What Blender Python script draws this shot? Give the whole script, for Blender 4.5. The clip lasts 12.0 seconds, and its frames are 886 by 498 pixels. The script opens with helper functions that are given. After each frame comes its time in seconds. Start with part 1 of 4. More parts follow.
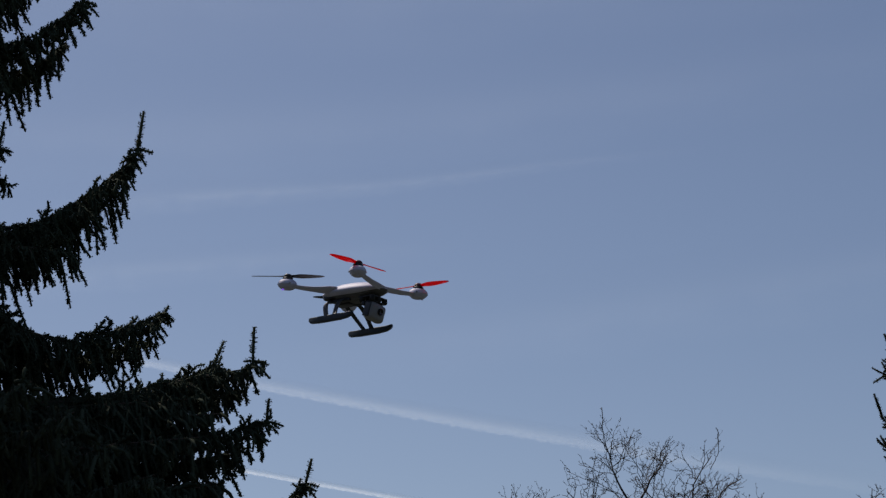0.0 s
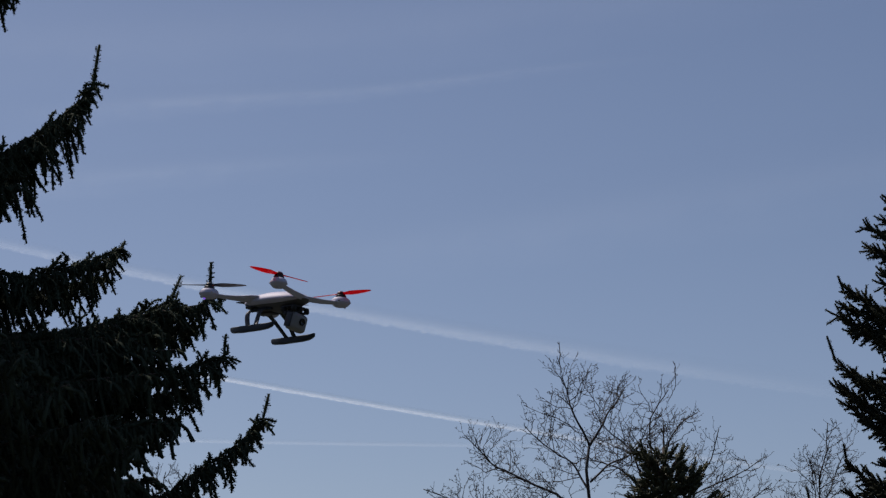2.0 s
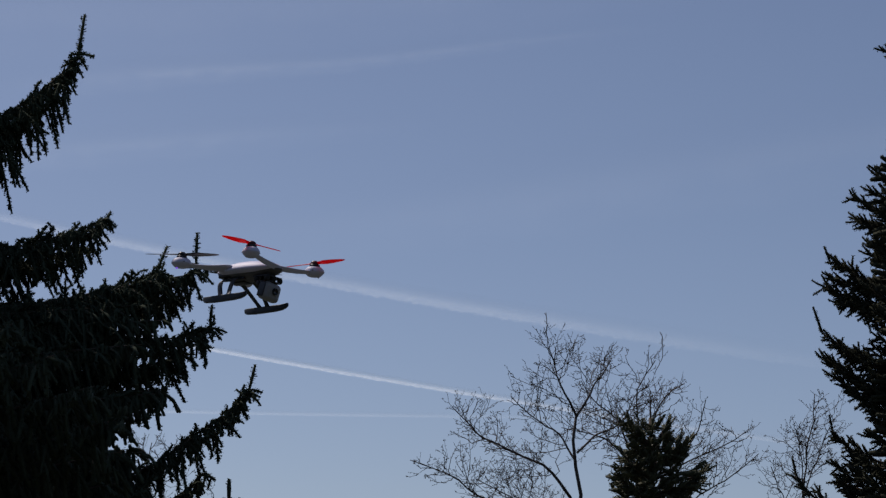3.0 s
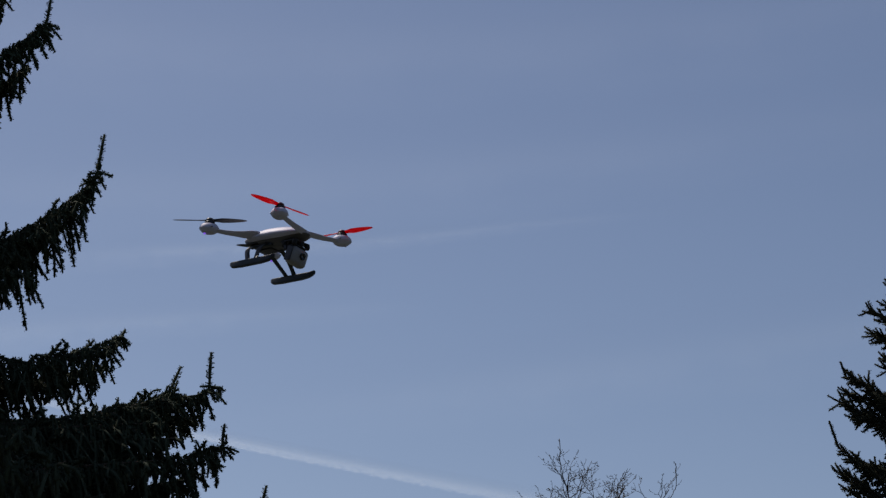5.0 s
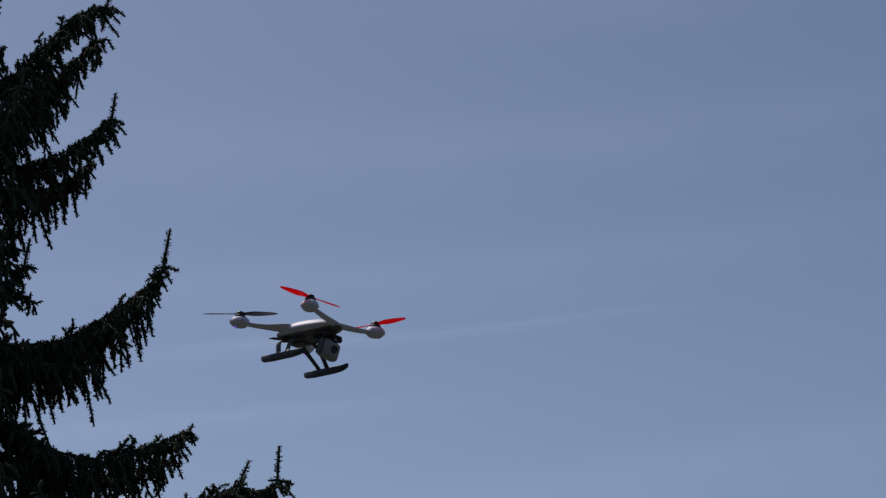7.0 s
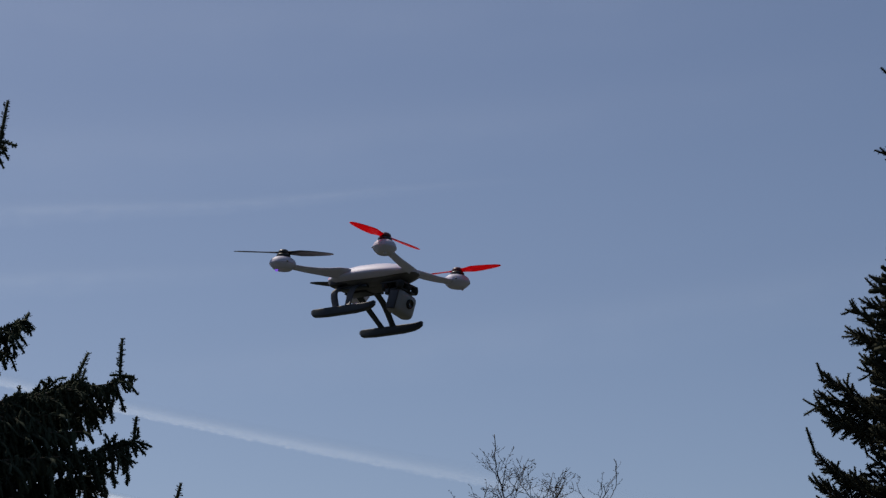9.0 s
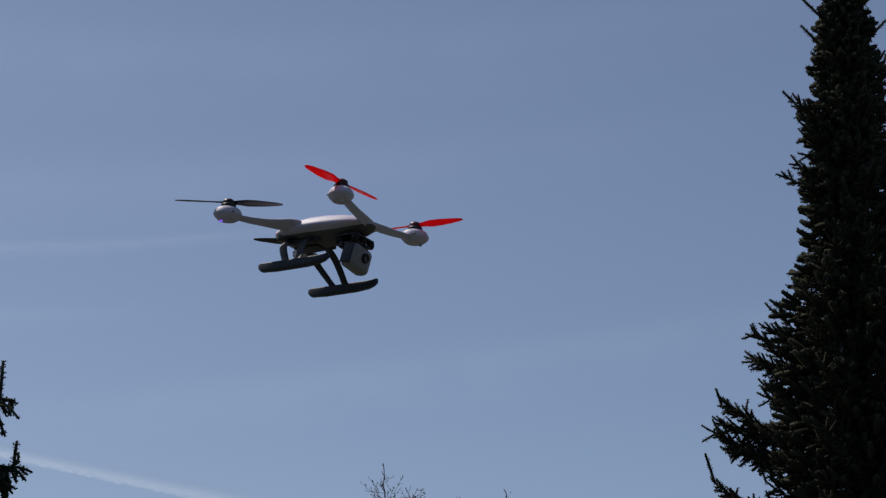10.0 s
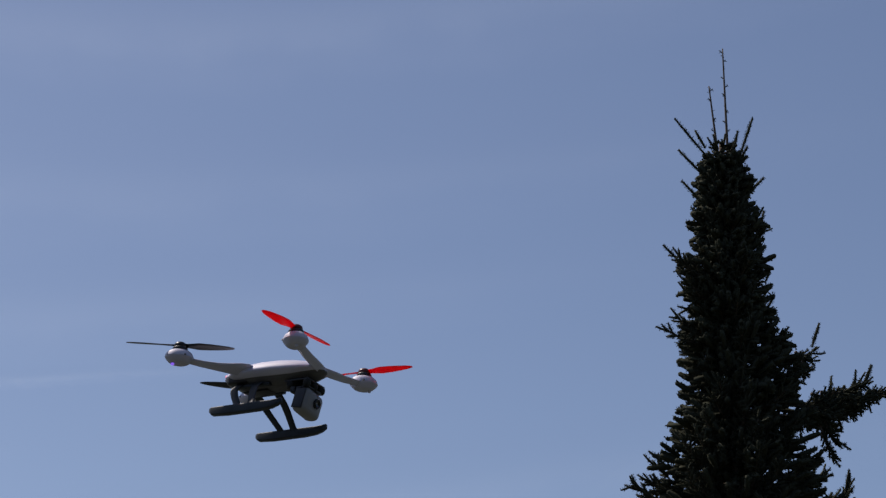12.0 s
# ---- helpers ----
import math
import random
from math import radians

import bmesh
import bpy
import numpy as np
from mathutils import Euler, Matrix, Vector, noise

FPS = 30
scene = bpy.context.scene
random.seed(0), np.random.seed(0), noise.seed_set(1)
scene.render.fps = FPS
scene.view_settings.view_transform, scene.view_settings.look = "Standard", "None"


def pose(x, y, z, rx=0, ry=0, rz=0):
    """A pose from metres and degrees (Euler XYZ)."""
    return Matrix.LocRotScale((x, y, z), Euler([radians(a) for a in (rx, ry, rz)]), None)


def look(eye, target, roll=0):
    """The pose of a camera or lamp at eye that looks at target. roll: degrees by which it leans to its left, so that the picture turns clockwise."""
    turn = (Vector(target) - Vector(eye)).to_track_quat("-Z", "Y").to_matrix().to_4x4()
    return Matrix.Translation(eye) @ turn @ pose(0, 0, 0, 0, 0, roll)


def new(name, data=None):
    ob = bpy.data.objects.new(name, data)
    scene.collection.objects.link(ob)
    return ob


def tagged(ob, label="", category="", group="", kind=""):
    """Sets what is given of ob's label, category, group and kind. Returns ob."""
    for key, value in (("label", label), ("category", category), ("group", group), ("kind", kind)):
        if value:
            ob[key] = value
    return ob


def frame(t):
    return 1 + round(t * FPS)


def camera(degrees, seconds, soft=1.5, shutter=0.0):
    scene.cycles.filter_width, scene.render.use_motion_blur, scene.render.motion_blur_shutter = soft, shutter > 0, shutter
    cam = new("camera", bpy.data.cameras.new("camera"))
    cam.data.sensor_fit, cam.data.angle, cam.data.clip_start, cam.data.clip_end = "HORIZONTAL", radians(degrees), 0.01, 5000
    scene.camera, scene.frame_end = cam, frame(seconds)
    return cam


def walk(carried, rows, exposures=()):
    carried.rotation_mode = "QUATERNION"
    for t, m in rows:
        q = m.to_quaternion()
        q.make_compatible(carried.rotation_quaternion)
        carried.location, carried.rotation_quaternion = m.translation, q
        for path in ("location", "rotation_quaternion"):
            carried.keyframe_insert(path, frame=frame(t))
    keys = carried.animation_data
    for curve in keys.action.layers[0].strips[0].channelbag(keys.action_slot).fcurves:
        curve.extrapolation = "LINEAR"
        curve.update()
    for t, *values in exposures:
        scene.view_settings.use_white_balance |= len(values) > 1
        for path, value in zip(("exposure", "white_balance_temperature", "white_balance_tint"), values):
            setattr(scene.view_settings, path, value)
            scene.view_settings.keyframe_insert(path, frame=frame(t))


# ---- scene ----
CAMERA_LENS = 22.0
PATH = [
    (0, look((-1.6208, -0.5784, 1.5666), (-0.3064, 5.0495, 3.1790), -0.260)),
    (0.5, look((-1.6036, -0.5717, 1.5788), (-0.2726, 5.0484, 3.2047), -0.106)),
    (1, look((-1.5554, -0.6139, 1.6663), (-0.2114, 5.0110, 3.2646), 0.041)),
    (1.5, look((-1.5159, -0.6436, 1.7571), (-0.1327, 4.9967, 3.2649), -0.265)),
    (2, look((-1.5003, -0.6492, 1.8435), (-0.0984, 5.0205, 3.2178), -0.417)),
    (2.5, look((-1.4597, -0.6234, 1.8835), (-0.0345, 5.0566, 3.1897), -0.389)),
    (2.7, look((-1.4365, -0.6064, 1.8722), (-0.0089, 5.0757, 3.1668), -0.438)),
    (4.5, look((-1.5352, -0.6899, 1.5342), (-0.1308, 4.9304, 3.0962), -0.125)),
    (5, look((-1.4556, -0.4628, 1.2913), (-0.0830, 5.1058, 3.0539), 0.426)),
    (5.5, look((-1.3882, -0.3335, 1.1872), (-0.0232, 5.1689, 3.1520), 0.579)),
    (6, look((-1.3071, -0.3044, 1.1938), (0.0066, 5.1658, 3.2797), 0.494)),
    (6.5, look((-1.2547, -0.3012, 1.2209), (-0.0447, 5.1867, 3.3230), -0.253)),
    (7, look((-1.3096, -0.3574, 1.3365), (-0.1566, 5.1860, 3.3216), 0.142)),
    (7.2, look((-1.3309, -0.3866, 1.3789), (-0.1169, 5.1620, 3.3128), 0.136)),
    (8.8, look((-1.6721, 0.9400, 1.8756), (0.0110, 6.4588, 3.5216), 0.171)),
    (9, look((-1.6768, 1.0618, 1.8954), (0.0388, 6.5626, 3.5679), 0.273)),
    (9.5, look((-1.6666, 1.2096, 1.8624), (0.3441, 6.5954, 3.5801), 0.037)),
    (10, look((-1.7165, 1.4636, 1.8199), (0.3032, 6.8240, 3.6050), 0.015)),
    (10.5, look((-1.8075, 1.5433, 1.6833), (0.3538, 6.7986, 3.6098), -0.262)),
    (11, look((-1.9063, 1.5214, 1.6252), (0.3418, 6.5296, 4.0468), 0.340)),
    (11.5, look((-1.9053, 1.5086, 1.6650), (0.5037, 6.6061, 3.7174), -0.060)),
    (12, look((-1.8932, 1.4923, 1.8078), (0.4207, 6.5936, 3.9579), -0.077)),
]
cam = camera(CAMERA_LENS, 12.0, soft=1.35, shutter=0.0)
walk(cam, PATH, ((0, -0.24, 6740, 15), (1.2, -0.28, 6700, 16), (2.5, -0.33, 6600, 18), (4.5, -0.24, 6720, 16), (6.5, -0.24, 6760, 15), (9.0, -0.24, 6760, 15), (10.5, -0.04, 6760, 14), (11.0, 0.05, 6720, 15), (12, 0.07, 6700, 16)))

# ---- world, sun and exposure ----
SUN_AZIMUTH, SUN_HEIGHT = -32.0, 57.0          # degrees from +y towards +x, and above the horizon
scene.view_settings.exposure = 0.0
world = bpy.data.worlds.new("spring_sky")
scene.world = world
world.use_nodes = True
wn, wl = world.node_tree.nodes, world.node_tree.links
wn.clear()
sky = wn.new("ShaderNodeTexSky")
sky.sky_type = "NISHITA"
sky.sun_disc = False
sky.sun_elevation = radians(SUN_HEIGHT)
sky.sun_rotation = radians(SUN_AZIMUTH)
sky.altitude = 300.0
sky.air_density, sky.dust_density, sky.ozone_density = 0.85, 1.1, 1.7
sky_back = wn.new("ShaderNodeBackground")
sky_back.inputs["Strength"].default_value = 0.091
sky_out = wn.new("ShaderNodeOutputWorld")
wl.new(sky.outputs[0], sky_back.inputs["Color"])
wl.new(sky_back.outputs[0], sky_out.inputs["Surface"])

sun_data = bpy.data.lights.new("sun", "SUN")
sun_data.energy, sun_data.angle, sun_data.color = 3.0, radians(0.53), (1.0, 0.95, 0.87)
sun = new("sun", sun_data)
sa, se = radians(SUN_AZIMUTH), radians(SUN_HEIGHT)
sun.matrix_world = look((60 * math.sin(sa) * math.cos(se), 60 * math.cos(sa) * math.cos(se), 60 * math.sin(se)), (0, 0, 0))


# ---- materials ----
def material(name, colour, rough=0.5, metal=0.0, vary=0.25, scale=40.0, bump=0.0, bump_scale=200.0, island=0.0, thin=0.0, gloss=0.5):
    """A Principled surface whose colour wanders at two scales, with fine relief."""
    m = bpy.data.materials.new(name)
    m.use_nodes = True
    n, l = m.node_tree.nodes, m.node_tree.links
    b = n["Principled BSDF"]
    b.inputs["Roughness"].default_value, b.inputs["Metallic"].default_value = rough, metal
    b.inputs["Specular IOR Level"].default_value = gloss
    co = n.new("ShaderNodeTexCoord")
    big = n.new("ShaderNodeTexNoise")
    big.inputs["Scale"].default_value, big.inputs["Detail"].default_value = scale, 4.0
    l.new(co.outputs["Object"], big.inputs["Vector"])
    fine = n.new("ShaderNodeTexNoise")
    fine.inputs["Scale"].default_value, fine.inputs["Detail"].default_value = scale * 7, 3.0
    l.new(co.outputs["Object"], fine.inputs["Vector"])
    total = n.new("ShaderNodeMath")
    total.operation = "ADD"
    l.new(big.outputs["Fac"], total.inputs[0])
    l.new(fine.outputs["Fac"], total.inputs[1])
    value = total.outputs[0]
    if island:
        geo = n.new("ShaderNodeNewGeometry")
        more = n.new("ShaderNodeMath")
        more.operation = "MULTIPLY_ADD"
        l.new(geo.outputs["Random Per Island"], more.inputs[0])
        more.inputs[1].default_value = island
        l.new(value, more.inputs[2])
        value = more.outputs[0]
    span = n.new("ShaderNodeMapRange")
    span.inputs["From Min"].default_value, span.inputs["From Max"].default_value = 0.6, 1.4 + island
    span.inputs["To Min"].default_value, span.inputs["To Max"].default_value = 1.0 - vary, 1.0 + vary
    l.new(value, span.inputs["Value"])
    tint = n.new("ShaderNodeVectorMath")
    tint.operation = "SCALE"
    tint.inputs[0].default_value = colour
    l.new(span.outputs[0], tint.inputs["Scale"])
    l.new(tint.outputs[0], b.inputs["Base Color"])
    if bump:
        rel = n.new("ShaderNodeTexNoise")
        rel.inputs["Scale"].default_value, rel.inputs["Detail"].default_value = bump_scale, 5.0
        l.new(co.outputs["Object"], rel.inputs["Vector"])
        bn = n.new("ShaderNodeBump")
        bn.inputs["Strength"].default_value, bn.inputs["Distance"].default_value = bump, 0.002
        l.new(rel.outputs["Fac"], bn.inputs["Height"])
        l.new(bn.outputs[0], b.inputs["Normal"])
    if thin:
        b.inputs["Subsurface Weight"].default_value = 0.0
        tr = n.new("ShaderNodeBsdfTranslucent")
        l.new(tint.outputs[0], tr.inputs["Color"])
        mx = n.new("ShaderNodeMixShader")
        mx.inputs[0].default_value = thin
        l.new(b.outputs[0], mx.inputs[1])
        l.new(tr.outputs[0], mx.inputs[2])
        l.new(mx.outputs[0], n["Material Output"].inputs["Surface"])
    return m


def glowing(name, colour, strength):
    m = bpy.data.materials.new(name)
    m.use_nodes = True
    b = m.node_tree.nodes["Principled BSDF"]
    b.inputs["Base Color"].default_value = (*colour, 1)
    b.inputs["Emission Color"].default_value = (*colour, 1)
    b.inputs["Emission Strength"].default_value = strength
    return m


def vapour(name, density, grain, stretch):
    """Thin ice cloud: white scattering, seen through, frayed at its edges."""
    m = bpy.data.materials.new(name)
    m.use_nodes = True
    n, l = m.node_tree.nodes, m.node_tree.links
    n.remove(n["Principled BSDF"])
    uv = n.new("ShaderNodeUVMap")
    sep = n.new("ShaderNodeSeparateXYZ")
    l.new(uv.outputs[0], sep.inputs[0])
    ramp = n.new("ShaderNodeValToRGB")
    e = ramp.color_ramp.elements
    e[0].position, e[0].color = 0.0, (0, 0, 0, 1)
    e[1].position, e[1].color = 1.0, (0, 0, 0, 1)
    for pos, v in ((0.15, 0.9), (0.30, 1.0), (0.55, 0.55), (0.8, 0.2)) if grain > 3 else ((0.25, 0.35), (0.5, 1.0), (0.75, 0.35)):
        k = e.new(pos)
        k.color = (v, v, v, 1)
    ramp.color_ramp.interpolation = "EASE"
    warp = n.new("ShaderNodeMapping")
    warp.inputs["Scale"].default_value = (stretch, 1.0, 1.0)
    l.new(uv.outputs[0], warp.inputs["Vector"])
    noise_tex = n.new("ShaderNodeTexNoise")
    noise_tex.inputs["Scale"].default_value, noise_tex.inputs["Detail"].default_value = grain, 5.0
    l.new(warp.outputs[0], noise_tex.inputs["Vector"])
    shift = n.new("ShaderNodeMath")
    shift.operation = "MULTIPLY_ADD"
    l.new(noise_tex.outputs["Fac"], shift.inputs[0])
    shift.inputs[1].default_value = 0.30
    l.new(sep.outputs["Y"], shift.inputs[2])
    back = n.new("ShaderNodeMath")
    back.operation = "SUBTRACT"
    l.new(shift.outputs[0], back.inputs[0])
    back.inputs[1].default_value = 0.15
    l.new(back.outputs[0], ramp.inputs["Fac"])
    ends = n.new("ShaderNodeValToRGB")
    ee = ends.color_ramp.elements
    ee[0].position, ee[0].color = 0.0, (0, 0, 0, 1)
    ee[1].position, ee[1].color = 1.0, (0, 0, 0, 1)
    for pos, v in ((0.25, 1.0), (0.6, 0.8)):
        k = ee.new(pos)
        k.color = (v, v, v, 1)
    l.new(sep.outputs["X"], ends.inputs["Fac"])
    a = n.new("ShaderNodeMath")
    a.operation = "MULTIPLY"
    l.new(ramp.outputs["Color"], a.inputs[0])
    l.new(ends.outputs["Color"], a.inputs[1])
    thick = n.new("ShaderNodeMapRange")
    thick.inputs["From Min"].default_value, thick.inputs["From Max"].default_value = 0.25, 0.75
    thick.inputs["To Min"].default_value, thick.inputs["To Max"].default_value = 0.45 * density, density
    l.new(noise_tex.outputs["Fac"], thick.inputs["Value"])
    c = n.new("ShaderNodeMath")
    c.operation = "MULTIPLY"
    l.new(a.outputs[0], c.inputs[0])
    l.new(thick.outputs[0], c.inputs[1])
    clear = n.new("ShaderNodeBsdfTransparent")
    ice = n.new("ShaderNodeBsdfTranslucent")
    ice.inputs["Color"].default_value = (0.86, 0.95, 1.0, 1)
    mx = n.new("ShaderNodeMixShader")
    l.new(c.outputs[0], mx.inputs[0])
    l.new(clear.outputs[0], mx.inputs[1])
    l.new(ice.outputs[0], mx.inputs[2])
    l.new(mx.outputs[0], n["Material Output"].inputs["Surface"])
    return m


BARK = material("spruce_bark", (0.10, 0.072, 0.052), 0.85, vary=0.4, scale=14, bump=0.8, bump_scale=60)
TWIG_BARK = material("grey_twig_bark", (0.072, 0.059, 0.050), 0.8, vary=0.35, scale=20, bump=0.5, bump_scale=120)
NEEDLE_DARK = material("dark_spruce_needles", (0.054, 0.068, 0.045), 0.75, vary=0.35, scale=3.0, island=0.4, thin=0.03, gloss=0.05)
NEEDLE_GREEN = material("green_spruce_needles", (0.052, 0.055, 0.038), 0.88, vary=0.4, scale=4.0, island=0.3, thin=0.01, gloss=0.05)
# Small spruce's greener needles, their colour lightened to imitate sunlight on them.
NEEDLE_SUNLIT = material("sunlit_spruce_needles", (0.085, 0.090, 0.048), 0.6, vary=0.45, scale=5.0, island=0.6, thin=0.08, gloss=0.25)
GRASS = material("grass", (0.042, 0.048, 0.034), 0.9, vary=0.5, scale=0.6, bump=1.0, bump_scale=30)
SHELL = material("white_plastic", (0.63, 0.615, 0.74), 0.55, vary=0.04, scale=30, bump=0.03, bump_scale=900)
BELLY = material("grey_plastic", (0.11, 0.105, 0.11), 0.5, vary=0.1, scale=60, bump=0.05, bump_scale=900)
BLACK = material("black_plastic", (0.018, 0.018, 0.020), 0.38, vary=0.2, scale=80, bump=0.05, bump_scale=900)
SKID = material("dark_grey_nylon", (0.022, 0.030, 0.038), 0.55, vary=0.2, scale=60, bump=0.08, bump_scale=700)
RUBBER = material("black_rubber", (0.015, 0.015, 0.015), 0.75, vary=0.2, scale=90)
RED = material("red_plastic", (0.88, 0.030, 0.060), 0.35, vary=0.08, scale=60, thin=0.6)
MAROON = material("dark_red_plastic", (0.10, 0.010, 0.014), 0.4, vary=0.1, scale=60)
SILVER = material("silver_camera_case", (0.27, 0.265, 0.275), 0.42, metal=0.0, vary=0.08, scale=80)
LENS = material("dark_lens_glass", (0.006, 0.006, 0.009), 0.06, vary=0.1, scale=80)
VIOLET = glowing("violet_light", (0.30, 0.14, 1.0), 0.7)
ROSE = glowing("red_light", (1.0, 0.25, 0.35), 0.5)


# ---- mesh tools ----
def mesh_of(name, V, F, mat, smooth=False, uv=None):
    """A mesh from arrays of corners (n, 3) and triangles (m, 3)."""
    V, F = np.asarray(V, dtype=np.float32).reshape(-1, 3), np.asarray(F, dtype=np.int32).reshape(-1, 3)
    me = bpy.data.meshes.new(name)
    me.vertices.add(len(V))
    me.vertices.foreach_set("co", V.ravel())
    me.loops.add(F.size)
    me.loops.foreach_set("vertex_index", F.ravel())
    me.polygons.add(len(F))
    me.polygons.foreach_set("loop_start", np.arange(len(F), dtype=np.int32) * 3)
    if uv is not None:
        layer = me.uv_layers.new(name="UVMap")
        layer.data.foreach_set("uv", np.asarray(uv, dtype=np.float32)[F.ravel()].ravel())
    me.materials.append(mat)
    me.update(calc_edges=True)
    if smooth:
        me.polygons.foreach_set("use_smooth", np.ones(len(F), dtype=bool))
    return me


def child(name, me, parent, label=""):
    ob = new(name, me)
    ob.parent = parent
    return tagged(ob, label) if label else ob


def part(name, bm, mat, parent, label="", smooth=True):
    """One bmesh as one mesh object under a thing or a part."""
    bmesh.ops.recalc_face_normals(bm, faces=bm.faces)
    me = bpy.data.meshes.new(name)
    bm.to_mesh(me)
    bm.free()
    me.materials.append(mat)
    if smooth:
        for p in me.polygons:
            p.use_smooth = True
    return child(name, me, parent, label)


def unit(v):
    v = np.asarray(v, dtype=float)
    return v / (np.linalg.norm(v) + 1e-12)


def tube(P, radii, sides=5):
    """Corners and triangles of a tapering tube along the points P."""
    P = np.asarray(P, dtype=float)
    T = np.gradient(P, axis=0)
    T /= np.linalg.norm(T, axis=1, keepdims=True) + 1e-12
    ref = np.array([0.0, 0.0, 1.0]) if abs(T[0, 2]) < 0.9 else np.array([1.0, 0.0, 0.0])
    A = np.cross(T, ref)
    A /= np.linalg.norm(A, axis=1, keepdims=True) + 1e-12
    B = np.cross(T, A)
    ang = np.arange(sides) * 2 * np.pi / sides
    ring = A[:, None] * np.cos(ang)[None, :, None] + B[:, None] * np.sin(ang)[None, :, None]
    V = (P[:, None] + ring * np.asarray(radii, dtype=float)[:, None, None]).reshape(-1, 3)
    i, j = np.meshgrid(np.arange(len(P) - 1), np.arange(sides), indexing="ij")
    a, b = i * sides + j, i * sides + (j + 1) % sides
    F = np.concatenate([np.stack([a, b, b + sides], -1).reshape(-1, 3), np.stack([a, b + sides, a + sides], -1).reshape(-1, 3)])
    n = len(P)
    if sides == 3:
        return V, F
    V = np.concatenate([V, P[:1], P[-1:]])
    k = np.arange(sides)
    low = np.stack([np.full(sides, n * sides), (k + 1) % sides, k], -1)
    top = np.stack([np.full(sides, n * sides + 1), (n - 1) * sides + k, (n - 1) * sides + (k + 1) % sides], -1)
    return V, np.concatenate([F, low, top])


def curve_through(points, count):
    """A smooth line through the points, at even steps (Catmull-Rom)."""
    p = np.asarray(points, dtype=float)
    if len(p) == 2:
        return p[0] + (p[1] - p[0]) * np.linspace(0, 1, count)[:, None]
    q = np.concatenate([[2 * p[0] - p[1]], p, [2 * p[-1] - p[-2]]])
    out = []
    for k in range(len(p) - 1):
        a, b, c, d = q[k:k + 4]
        for u in np.linspace(0, 1, 12, endpoint=False):
            out.append(0.5 * (2 * b + (c - a) * u + (2 * a - 5 * b + 4 * c - d) * u * u + (3 * b - a - 3 * c + d) * u ** 3))
    out = np.array(out + [p[-1]])
    s = np.concatenate([[0], np.cumsum(np.linalg.norm(np.diff(out, axis=0), axis=1))])
    t = np.linspace(0, s[-1], count)
    return np.stack([np.interp(t, s, out[:, k]) for k in range(3)], 1)


